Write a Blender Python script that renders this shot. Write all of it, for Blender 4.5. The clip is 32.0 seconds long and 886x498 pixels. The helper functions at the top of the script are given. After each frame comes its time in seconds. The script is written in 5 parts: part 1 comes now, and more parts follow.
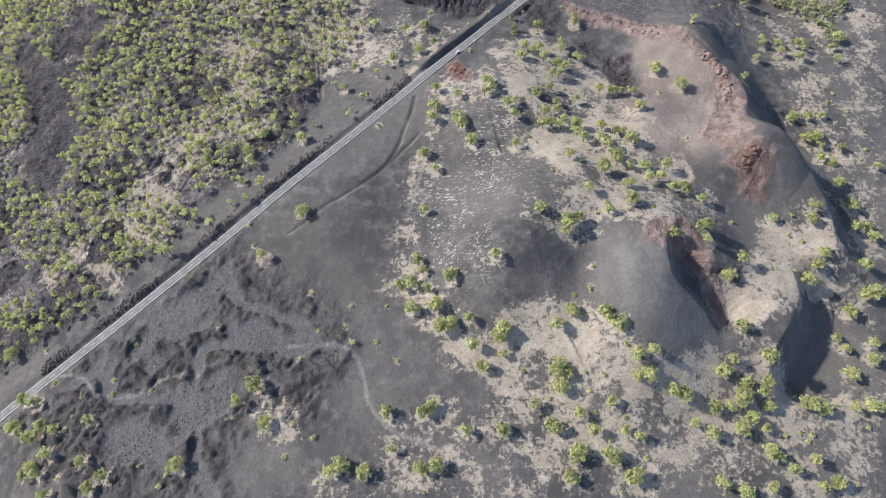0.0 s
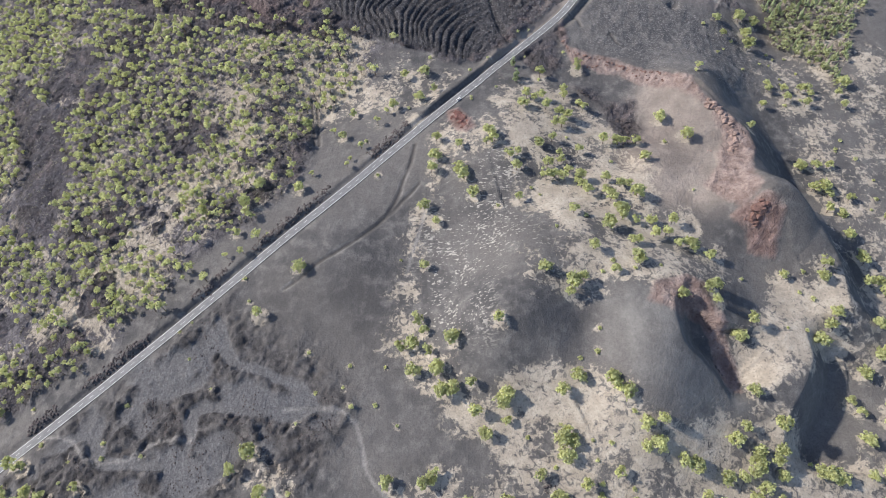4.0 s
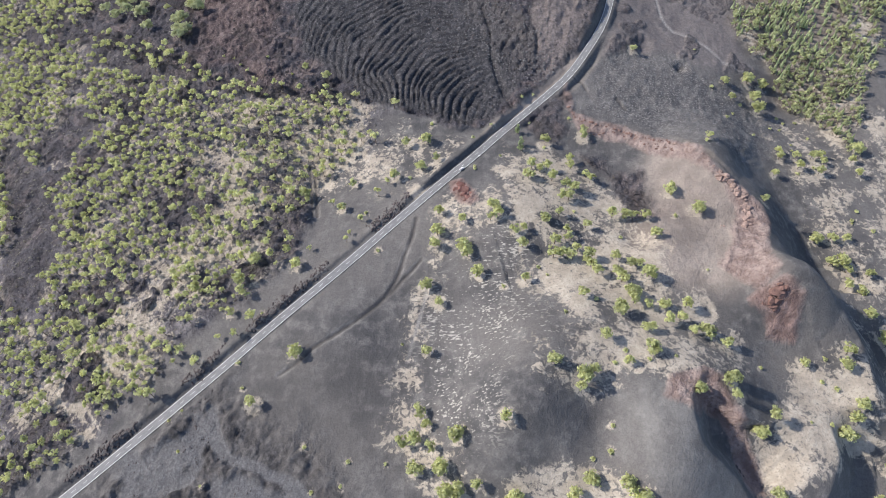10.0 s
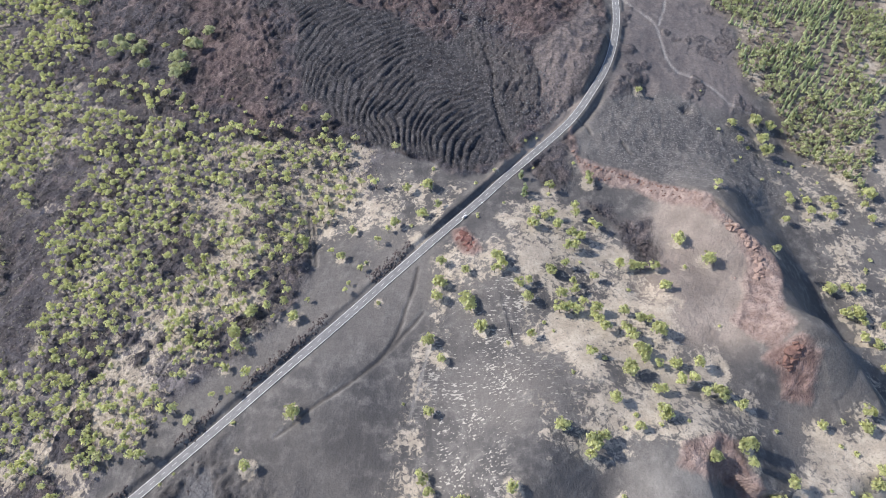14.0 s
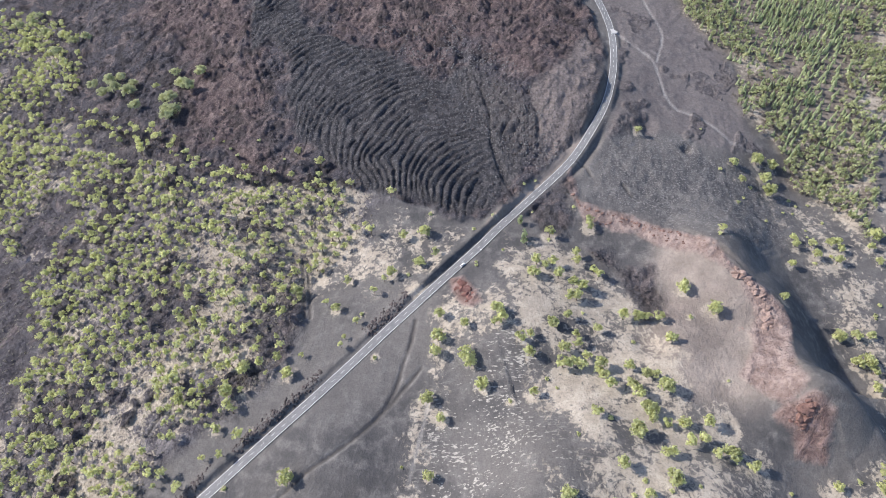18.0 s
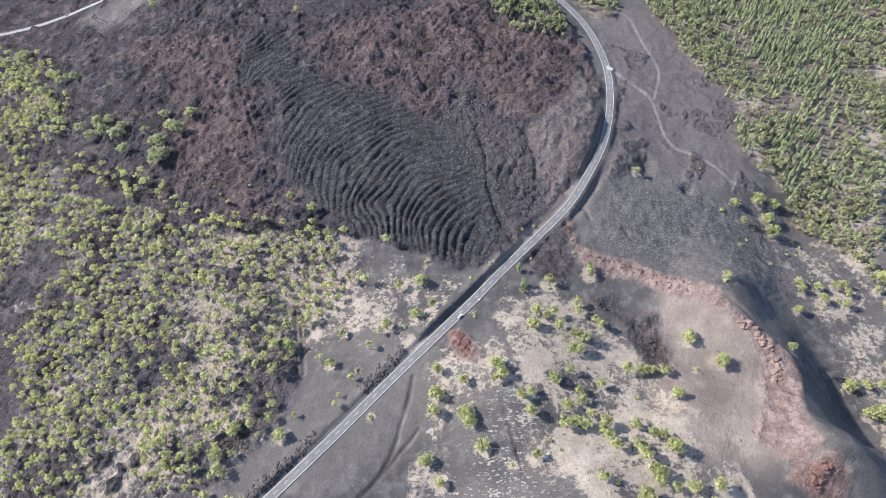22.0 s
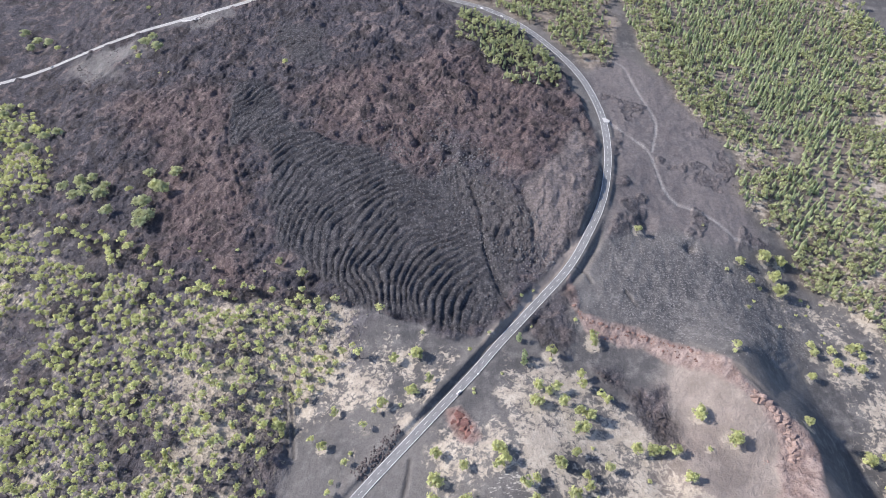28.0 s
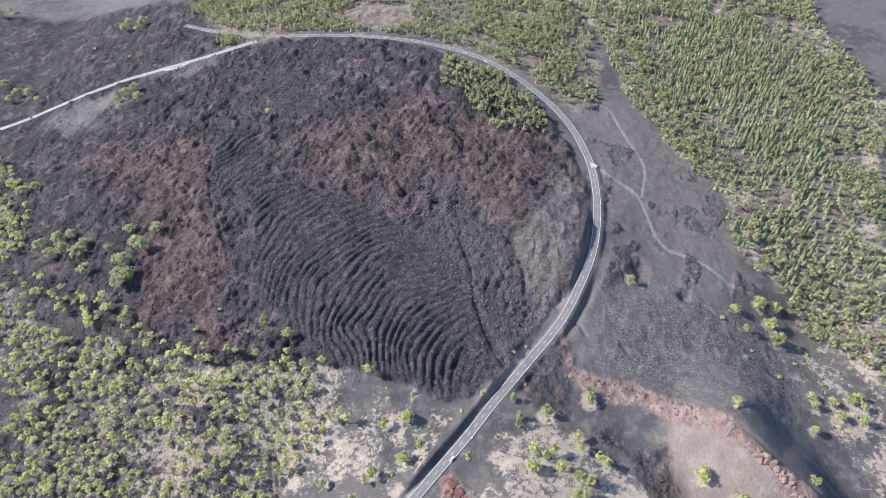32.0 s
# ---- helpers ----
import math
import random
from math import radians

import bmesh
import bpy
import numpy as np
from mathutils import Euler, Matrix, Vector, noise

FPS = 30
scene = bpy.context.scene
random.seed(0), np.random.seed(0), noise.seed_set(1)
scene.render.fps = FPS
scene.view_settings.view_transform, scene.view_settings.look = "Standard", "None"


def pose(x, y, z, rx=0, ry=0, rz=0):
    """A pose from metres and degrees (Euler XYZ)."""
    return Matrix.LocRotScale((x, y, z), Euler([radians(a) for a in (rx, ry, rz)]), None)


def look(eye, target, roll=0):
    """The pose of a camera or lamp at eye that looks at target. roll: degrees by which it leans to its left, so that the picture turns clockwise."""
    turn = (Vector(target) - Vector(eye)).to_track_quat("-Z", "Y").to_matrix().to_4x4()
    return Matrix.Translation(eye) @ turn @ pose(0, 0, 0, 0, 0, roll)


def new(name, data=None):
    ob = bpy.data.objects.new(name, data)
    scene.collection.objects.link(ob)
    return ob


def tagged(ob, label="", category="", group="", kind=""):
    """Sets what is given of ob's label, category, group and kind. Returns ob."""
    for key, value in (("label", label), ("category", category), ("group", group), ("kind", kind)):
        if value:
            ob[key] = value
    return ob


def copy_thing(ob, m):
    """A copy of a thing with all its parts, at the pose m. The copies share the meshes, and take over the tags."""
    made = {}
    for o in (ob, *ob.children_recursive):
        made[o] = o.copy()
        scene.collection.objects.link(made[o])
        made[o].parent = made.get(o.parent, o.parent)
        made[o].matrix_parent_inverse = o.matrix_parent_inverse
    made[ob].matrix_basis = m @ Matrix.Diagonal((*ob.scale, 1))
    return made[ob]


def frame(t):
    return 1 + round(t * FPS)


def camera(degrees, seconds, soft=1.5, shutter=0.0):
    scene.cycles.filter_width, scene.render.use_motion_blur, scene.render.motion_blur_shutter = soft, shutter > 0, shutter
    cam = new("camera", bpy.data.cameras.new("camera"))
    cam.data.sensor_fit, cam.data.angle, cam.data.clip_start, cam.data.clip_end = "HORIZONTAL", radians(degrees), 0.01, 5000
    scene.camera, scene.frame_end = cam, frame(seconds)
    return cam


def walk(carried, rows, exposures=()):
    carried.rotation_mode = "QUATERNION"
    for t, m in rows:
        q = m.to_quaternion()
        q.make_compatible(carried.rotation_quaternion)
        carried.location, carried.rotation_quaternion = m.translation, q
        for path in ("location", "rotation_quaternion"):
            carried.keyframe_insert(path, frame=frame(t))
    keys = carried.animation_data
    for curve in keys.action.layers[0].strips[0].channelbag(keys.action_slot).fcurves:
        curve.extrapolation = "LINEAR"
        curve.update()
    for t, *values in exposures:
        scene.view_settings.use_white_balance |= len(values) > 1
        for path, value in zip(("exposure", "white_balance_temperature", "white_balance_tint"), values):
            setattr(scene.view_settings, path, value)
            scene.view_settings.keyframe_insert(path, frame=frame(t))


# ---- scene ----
cam = camera(71.2, 32.0, soft=0.95)
METRES, EYE, TILT, LEAN, TURN = 240.0, 395.0, -56.5, 3.0, 0.0
ROWS = [
    (0.0, 0.0, 0.0, 0.0, 0.0, 0.0, -0.0),
    (0.5, -0.0012, 0.0067, 0.0159, -0.02, 0.19, 0.01),
    (1.0, -0.0009, 0.0138, 0.032, -0.0, 0.37, 0.02),
    (1.5, -0.0024, 0.0202, 0.0473, -0.04, 0.57, 0.03),
    (2.0, -0.0025, 0.0273, 0.063, -0.04, 0.75, 0.03),
    (2.5, -0.0035, 0.0339, 0.0784, -0.06, 0.93, 0.04),
    (3.0, -0.0037, 0.0409, 0.0943, -0.05, 1.1, 0.05),
    (3.5, -0.0051, 0.0474, 0.1095, -0.08, 1.28, 0.06),
    (5.5, -0.0088, 0.0739, 0.1728, -0.1, 1.92, 0.05),
    (6.0, -0.01, 0.0803, 0.1878, -0.11, 2.1, 0.04),
    (6.5, -0.0106, 0.087, 0.2028, -0.1, 2.29, 0.03),
    (7.0, -0.0117, 0.0934, 0.2187, -0.12, 2.45, 0.03),
    (7.5, -0.012, 0.0999, 0.2341, -0.11, 2.62, 0.04),
    (8.0, -0.0129, 0.1064, 0.2495, -0.12, 2.8, 0.05),
    (8.5, -0.0139, 0.1125, 0.2638, -0.14, 2.98, 0.07),
    (9.0, -0.0146, 0.1189, 0.2791, -0.13, 3.16, 0.08),
    (9.5, -0.0159, 0.1251, 0.2946, -0.14, 3.32, 0.09),
    (10.0, -0.0168, 0.1314, 0.3095, -0.14, 3.5, 0.1),
    (10.5, -0.0174, 0.1379, 0.3245, -0.13, 3.68, 0.11),
    (11.0, -0.0184, 0.1441, 0.3397, -0.13, 3.86, 0.11),
    (11.5, -0.0186, 0.1507, 0.3547, -0.12, 4.04, 0.12),
    (12.0, -0.0201, 0.1568, 0.3695, -0.13, 4.22, 0.12),
    (12.5, -0.0209, 0.1631, 0.3845, -0.13, 4.4, 0.12),
    (13.0, -0.0217, 0.1693, 0.3997, -0.12, 4.57, 0.12),
    (13.5, -0.0229, 0.1752, 0.4144, -0.13, 4.75, 0.13),
    (14.0, -0.0238, 0.1816, 0.429, -0.14, 4.94, 0.14),
    (14.5, -0.0242, 0.1879, 0.4439, -0.14, 5.11, 0.17),
    (16.5, -0.0266, 0.2123, 0.5021, -0.28, 5.8, 0.45),
    (17.0, -0.0269, 0.2183, 0.5172, -0.32, 5.97, 0.56),
    (17.5, -0.0274, 0.2243, 0.5311, -0.37, 6.17, 0.67),
    (18.0, -0.0277, 0.2303, 0.5461, -0.42, 6.34, 0.8),
    (18.5, -0.028, 0.2361, 0.5609, -0.47, 6.53, 0.92),
    (19.0, -0.0277, 0.2423, 0.5751, -0.51, 6.73, 1.04),
    (19.5, -0.0281, 0.2481, 0.5897, -0.57, 6.92, 1.15),
    (20.0, -0.0281, 0.254, 0.6044, -0.6, 7.11, 1.26),
    (20.5, -0.0284, 0.2599, 0.6186, -0.65, 7.3, 1.35),
    (21.0, -0.0285, 0.2656, 0.6335, -0.68, 7.48, 1.44),
    (21.5, -0.0286, 0.2713, 0.6476, -0.71, 7.68, 1.53),
    (22.0, -0.0289, 0.2768, 0.6623, -0.75, 7.85, 1.61),
    (22.5, -0.0293, 0.2825, 0.6767, -0.79, 8.03, 1.69),
    (23.0, -0.0291, 0.2881, 0.6906, -0.81, 8.21, 1.78),
    (23.5, -0.0293, 0.2936, 0.7046, -0.85, 8.39, 1.88),
    (24.0, -0.0292, 0.299, 0.7181, -0.88, 8.57, 1.97),
    (24.5, -0.0293, 0.3044, 0.7318, -0.92, 8.75, 2.07),
    (25.0, -0.0293, 0.3094, 0.7445, -0.95, 8.94, 2.16),
    (25.5, -0.0294, 0.3145, 0.7579, -0.99, 9.11, 2.25),
    (27.5, -0.028, 0.3345, 0.8096, -1.09, 9.83, 2.53),
    (28.0, -0.0279, 0.3395, 0.8227, -1.13, 9.99, 2.64),
    (28.5, -0.0273, 0.3444, 0.8355, -1.2, 10.17, 2.79),
    (29.0, -0.0262, 0.3493, 0.848, -1.29, 10.35, 2.99),
    (29.5, -0.0248, 0.3541, 0.8604, -1.4, 10.57, 3.23),
    (30.0, -0.0232, 0.3587, 0.8727, -1.51, 10.86, 3.46),
    (30.5, -0.0216, 0.3628, 0.8859, -1.62, 11.19, 3.7),
    (31.0, -0.02, 0.3669, 0.8989, -1.7, 11.6, 3.9),
    (31.5, -0.0188, 0.371, 0.9123, -1.76, 12.07, 4.04),
    (32.0, -0.0178, 0.3751, 0.9252, -1.82, 12.49, 4.16),
]
walk(cam, [(t, pose(0, 0, EYE, TILT, LEAN, TURN) @ pose(METRES * x, METRES * y, METRES * z, 90 + pitch, roll, yaw)) for t, x, y, z, yaw, pitch, roll in ROWS],
     exposures=[(0.0, 0.44, 6430, 11), (10.0, 0.55, 6400, 11.5), (32.0, 0.73, 6230, 15)])

# ---- world, sun ----
SUN_AZ, SUN_EL = radians(-79), radians(40)
world = bpy.data.worlds.new("sky")
scene.world = world
world.use_nodes = True
wn = world.node_tree.nodes
sky = wn.new("ShaderNodeTexSky")
sky.sky_type, sky.sun_disc = "NISHITA", False
sky.sun_elevation, sky.sun_rotation = SUN_EL, SUN_AZ
sky.altitude, sky.dust_density, sky.air_density = 1500, 3.0, 1.0
wn["Background"].inputs[1].default_value = 0.15
world.node_tree.links.new(sky.outputs[0], wn["Background"].inputs[0])
sun = new("sun", bpy.data.lights.new("sun", "SUN"))
sun.data.energy, sun.data.angle, sun.data.color = 4.05, radians(2.0), (1.0, 0.93, 0.82)
to_sun = Vector((math.sin(SUN_AZ) * math.cos(SUN_EL), math.cos(SUN_AZ) * math.cos(SUN_EL), math.sin(SUN_EL)))
sun.matrix_world = look(to_sun * 900 + Vector((0, 500, 0)), (0, 500, 0))


# ---- noise ----
def lattice(ix, iy, seed):
    n = (ix.astype(np.int64) * 374761393 + iy.astype(np.int64) * 668265263 + seed * 2147483647) & 0xFFFFFFFF
    n = ((n ^ (n >> 13)) * 1274126177) & 0xFFFFFFFF
    return ((n ^ (n >> 16)) & 0xFFFF) / 65535.0


def value_noise(x, y, seed=0):
    """Smooth noise, -1 to 1, one cell a unit."""
    fx, fy = np.floor(x), np.floor(y)
    u, v = x - fx, y - fy
    u, v = u * u * (3 - 2 * u), v * v * (3 - 2 * v)
    a, b = lattice(fx, fy, seed), lattice(fx + 1, fy, seed)
    c, d = lattice(fx, fy + 1, seed), lattice(fx + 1, fy + 1, seed)
    return 2 * (a + (b - a) * u + (c - a) * v + (a - b - c + d) * u * v) - 1


def turned(x, y, i):
    """Each octave has its own slant, so that no grid shows."""
    c, d = math.cos(0.6 + 1.1 * i), math.sin(0.6 + 1.1 * i)
    return c * x - d * y, d * x + c * y


def fbm(x, y, size, octaves=4, seed=0, gain=0.5):
    total, amp, norm = 0.0, 1.0, 0.0
    for i in range(octaves):
        s = 2.03**i / size
        c, d = turned(x, y, i)
        total = total + amp * value_noise(c * s + 17.3 * i, d * s - 9.1 * i, seed + i)
        norm += amp
        amp *= gain
    return total / norm


def ridged(x, y, size, octaves=4, seed=0):
    total, amp, norm = 0.0, 1.0, 0.0
    for i in range(octaves):
        s = 2.1**i / size
        c, d = turned(x, y, i)
        total = total + amp * (1 - 2 * np.abs(value_noise(c * s + 5.7 * i, d * s + 3.3 * i, seed + i)))
        norm += amp
        amp *= 0.5
    return total / norm


def billow(x, y, size, octaves=3, seed=0):
    """Rounded lumps with sharp creases between them, -1 to 1."""
    total, amp, norm = 0.0, 1.0, 0.0
    for i in range(octaves):
        s = 2.07**i / size
        c, d = turned(x, y, i)
        total = total + amp * (2.6 * np.abs(value_noise(c * s + 3.1 * i, d * s + 7.7 * i, seed + i)) - 0.9)
        norm += amp
        amp *= 0.55
    return total / norm


def smooth(e0, e1, v):
    t = np.clip((v - e0) / (e1 - e0), 0, 1)
    return t * t * (3 - 2 * t)


def to_line(x, y, pts, closed=False):
    """Distance to a polyline, the side (plus: to the left of its run) and how far along it."""
    best = np.full(np.shape(x), 1e9)
    side, along = np.zeros(np.shape(x)), np.zeros(np.shape(x))
    run = 0.0
    ends = list(zip(pts, pts[1:])) + ([(pts[-1], pts[0])] if closed else [])
    for (ax, ay), (bx, by) in ends:
        dx, dy = bx - ax, by - ay
        n = math.hypot(dx, dy) or 1e-6
        t = np.clip(((x - ax) * dx + (y - ay) * dy) / (n * n), 0, 1)
        d = np.hypot(x - ax - t * dx, y - ay - t * dy)
        near = d < best
        best = np.where(near, d, best)
        side = np.where(near, dx * (y - ay) - dy * (x - ax), side)
        along = np.where(near, run + t * n, along)
        run += n
    return best, side, along


def inside(x, y, poly):
    """Signed distance to a closed outline, plus inside."""
    x, y = np.asarray(x, float), np.asarray(y, float)
    d = to_line(x, y, poly, True)[0]
    odd = np.zeros(np.shape(x), bool)
    for (ax, ay), (bx, by) in zip(poly, poly[1:] + poly[:1]):
        if ay != by:
            odd ^= ((ay > y) != (by > y)) & (x < ax + (y - ay) * (bx - ax) / (by - ay))
    return np.where(odd, d, -d)


def zone(x, y, poly, soft=8.0, ragged=6.0, seed=0):
    """1 inside an outline, 0 outside, with a ragged soft edge."""
    xs, ys = [p[0] for p in poly], [p[1] for p in poly]
    pad = soft + ragged + 3
    m = (x > min(xs) - pad) & (x < max(xs) + pad) & (y > min(ys) - pad) & (y < max(ys) + pad)
    out = np.zeros(np.shape(x))
    if np.any(m):
        d = inside(x[m], y[m], poly) + ragged * fbm(x[m], y[m], 22, 3, 40 + seed)
        out[m] = smooth(-soft, soft, d)
    return out


def rounded(pts, step=4.0):
    """A smooth line through the points (Catmull-Rom), with points about step apart."""
    pts = [np.array(p, float) for p in pts]
    pts = [2 * pts[0] - pts[1]] + pts + [2 * pts[-1] - pts[-2]]
    out = []
    for a, b, c, d in zip(pts, pts[1:], pts[2:], pts[3:]):
        n = max(1, int(np.linalg.norm(c - b) / step))
        for i in range(n):
            t = i / n
            out.append(0.5 * (2 * b + (c - a) * t + (2 * a - 5 * b + 4 * c - d) * t * t + (3 * b - a - 3 * c + d) * t**3))
    out.append(pts[-2])
    return [tuple(float(v) for v in p) for p in out]


# ---- materials ----
class Nodes:
    """A node material, written as short calls."""

    def __init__(self, name):
        self.mat = bpy.data.materials.new(name)
        self.mat.use_nodes = True
        self.tree = self.mat.node_tree
        self.bsdf = self.tree.nodes["Principled BSDF"]
        self.bsdf.inputs["Specular IOR Level"].default_value = 0.25

    def add(self, kind, **settings):
        n = self.tree.nodes.new(kind)
        for k, v in settings.items():
            setattr(n, k, v)
        return n

    def link(self, value, socket):
        if isinstance(value, bpy.types.NodeSocket):
            self.tree.links.new(value, socket)
        elif isinstance(value, tuple) and len(value) == 3 and socket.type == "RGBA":
            socket.default_value = (*value, 1)
        else:
            socket.default_value = value

    def coords(self):
        return self.add("ShaderNodeNewGeometry").outputs["Position"]

    def noise(self, size, detail=4.0, rough=0.55, at=None, stretch=None, warp=0.0):
        n = self.add("ShaderNodeTexNoise")
        n.inputs["Scale"].default_value = 1.0 / size
        n.inputs["Detail"].default_value, n.inputs["Roughness"].default_value = detail, rough
        n.inputs["Distortion"].default_value = warp
        at = at or self.coords()
        if stretch:
            mp = self.add("ShaderNodeMapping")
            mp.inputs["Rotation"].default_value = (0, 0, stretch[1])
            mp.inputs["Scale"].default_value = stretch[0]
            self.link(at, mp.inputs["Vector"])
            at = mp.outputs[0]
        self.link(at, n.inputs["Vector"])
        return n.outputs[0]

    def cells(self, size, feature="F1", out="Distance"):
        n = self.add("ShaderNodeTexVoronoi", feature=feature)
        n.inputs["Scale"].default_value = 1.0 / size
        self.link(self.coords(), n.inputs["Vector"])
        return n.outputs[out]

    def calc(self, op, a, b=0.0, c=0.0, clamp=False):
        n = self.add("ShaderNodeMath", operation=op, use_clamp=clamp)
        for v, s in zip((a, b, c), n.inputs):
            self.link(v, s)
        return n.outputs[0]

    def step(self, lo, hi, v):
        n = self.add("ShaderNodeMapRange", interpolation_type="SMOOTHSTEP")
        for val, s in zip((v, lo, hi, 0.0, 1.0), n.inputs):
            self.link(val, s)
        return n.outputs[0]

    def mix(self, f, a, b, kind="MIX"):
        n = self.add("ShaderNodeMix", data_type="RGBA", blend_type=kind)
        self.link(f, n.inputs[0])
        self.link(a, n.inputs[6])
        self.link(b, n.inputs[7])
        return n.outputs[2]

    def layer(self, name):
        n = self.add("ShaderNodeAttribute", attribute_name=name)
        s = self.add("ShaderNodeSeparateColor")
        self.link(n.outputs["Color"], s.inputs[0])
        return (*s.outputs, n.outputs["Alpha"])

    def bump(self, height, distance, strength=1.0, normal=None):
        n = self.add("ShaderNodeBump")
        n.inputs["Strength"].default_value, n.inputs["Distance"].default_value = strength, distance
        self.link(height, n.inputs["Height"])
        if normal:
            self.link(normal, n.inputs["Normal"])
        return n.outputs[0]

    def done(self, colour, rough=0.9, normal=None):
        self.link(colour, self.bsdf.inputs["Base Color"])
        self.link(rough, self.bsdf.inputs["Roughness"])
        if normal:
            self.link(normal, self.bsdf.inputs["Normal"])
        return self.mat


def ground_material():
    n = Nodes("volcanic_ground")
    sand, lava, ropy, red = n.layer("zone_a")
    gravel, floor_, bad, west = n.layer("zone_b")
    fleck, pale_, path, east = n.layer("zone_c")
    rust_, dust_, rut_shade, pebble = n.layer("zone_d")
    big, mid, fine = n.noise(60, 5), n.noise(9, 6, 0.62), n.noise(1.6, 5, 0.6)
    tiny = n.noise(1.0, 3, 0.6)
    # black cinder, brownish and bluish by turns
    cinder = n.mix(n.step(0.38, 0.62, big), (0.074, 0.072, 0.074), (0.13, 0.122, 0.118))
    cinder = n.mix(n.step(0.45, 0.72, mid), cinder, (0.16, 0.152, 0.147))
    cinder = n.mix(n.calc("MULTIPLY", n.step(0.48, 0.6, tiny), 0.3), cinder, (0.06, 0.058, 0.06))
    streak = n.noise(5, 5, 0.6, stretch=((1.0, 0.22, 1.0), 0.5))
    cinder = n.mix(n.calc("MULTIPLY", n.step(0.52, 0.7, streak), 0.15), cinder, (0.21, 0.2, 0.19))
    cinder = n.mix(n.calc("MULTIPLY", pebble, n.step(0.5, 0.62, n.noise(1.5, 4, 0.65))), cinder, (0.19, 0.18, 0.179))
    # pale dust, and a dusty slope whose sunlit brightness is put into the colour
    cinder = n.mix(n.calc("MULTIPLY", pale_, n.step(0.2, 0.8, n.noise(14, 5, 0.6, stretch=((1.0, 0.4, 1.0), -0.5)))), cinder, (0.25, 0.243, 0.23))
    # grey gravel land
    grav = n.mix(n.step(0.3, 0.7, fine), (0.132, 0.112, 0.113), (0.198, 0.17, 0.169))
    grav = n.mix(n.calc("MULTIPLY", n.step(0.5, 0.6, n.noise(13, 7, 0.7, warp=0.6)), 0.6), grav, (0.115, 0.104, 0.112))
    grav = n.mix(n.calc("MULTIPLY", n.step(0.5, 0.68, fine), 0.4), grav, (0.1, 0.085, 0.084))
    col = n.mix(gravel, cinder, grav)
    # brown needle litter and soil under the eastern wood
    soil = n.mix(n.step(0.4, 0.62, mid), (0.12, 0.1, 0.085), (0.26, 0.22, 0.18))
    col = n.mix(n.calc("MULTIPLY", east, 0.8), col, soil)
    # badland: pale dusty flats between dark crests
    crag = n.mix(n.step(0.4, 0.65, mid), (0.05, 0.047, 0.049), (0.115, 0.108, 0.108))
    dust = n.mix(n.step(0.1, 0.9, n.calc("ADD", dust_, n.calc("MULTIPLY", n.calc("SUBTRACT", mid, 0.5), 0.9))), crag, n.mix(n.step(0.4, 0.65, fine), (0.105, 0.104, 0.11), (0.145, 0.143, 0.149)))
    col = n.mix(n.calc("MULTIPLY", bad, 0.9), col, dust)
    # old lava under the western wood
    oldl = n.mix(n.step(0.4, 0.62, mid), (0.056, 0.051, 0.063), (0.165, 0.153, 0.165))
    oldl = n.mix(n.calc("MULTIPLY", n.step(0.48, 0.64, fine), 0.6), oldl, (0.08, 0.072, 0.08))
    col = n.mix(n.calc("MULTIPLY", west, 0.85), col, oldl)
    # crater floor, beige brown
    fl = n.mix(n.step(0.35, 0.65, n.noise(22, 5)), (0.192, 0.163, 0.144), (0.275, 0.237, 0.208))
    fl = n.mix(n.calc("MULTIPLY", n.step(0.55, 0.7, fine), 0.4), fl, (0.19, 0.155, 0.145))
    col = n.mix(floor_, col, fl)
    # pale sand, breaking up in flecks towards its edge
    pale = n.mix(n.step(0.35, 0.7, mid), (0.335, 0.292, 0.24), (0.46, 0.408, 0.34))
    pale = n.mix(n.calc("MULTIPLY", n.step(0.5, 0.7, fine), 0.6), pale, (0.18, 0.155, 0.135))
    flecks = n.noise(3.8, 6, 0.68, warp=0.6)
    patches = n.noise(26, 4, 0.55, warp=0.5)
    broken = n.calc("ADD", n.calc("MULTIPLY", n.calc("SUBTRACT", flecks, 0.5), 1.5), n.calc("MULTIPLY", n.calc("SUBTRACT", patches, 0.5), 1.4))
    amount = n.calc("ADD", n.calc("MULTIPLY", sand, 0.58), broken)
    col = n.mix(n.calc("MULTIPLY", n.step(0.15, 0.38, amount), n.calc("MULTIPLY", n.step(0.02, 0.25, sand), 0.92)), col, pale)
    # small pale flecks on the bare hill
    bits = n.noise(1.5, 3, 0.6, stretch=((0.4, 1.0, 1.0), 0.35))
    thick = n.calc("ADD", bits, n.calc("MULTIPLY", n.calc("SUBTRACT", n.noise(24, 4), 0.5), 0.5))
    col = n.mix(n.calc("MULTIPLY", fleck, n.step(0.585, 0.66, thick)), col, (0.36, 0.34, 0.31))
    # red scoria
    rust = n.mix(n.step(0.35, 0.65, mid), (0.215, 0.158, 0.142), (0.325, 0.258, 0.234))
    rust = n.mix(n.calc("MULTIPLY", n.step(0.5, 0.7, fine), 0.5), rust, (0.13, 0.08, 0.07))
    rust = n.mix(n.calc("MULTIPLY", rust_, 0.45), rust, n.mix(n.step(0.42, 0.6, mid), (0.125, 0.068, 0.06), (0.23, 0.13, 0.112)))
    col = n.mix(n.calc("MULTIPLY", red, n.step(0.15, 0.6, n.calc("ADD", red, n.calc("MULTIPLY", broken, 0.8)))), col, rust)
    # trodden and driven tracks; dark layer paints rut shadow, ash and a shaded hillside
    col = n.mix(n.calc("MULTIPLY", rut_shade, 0.75), col, (0.07, 0.065, 0.063))
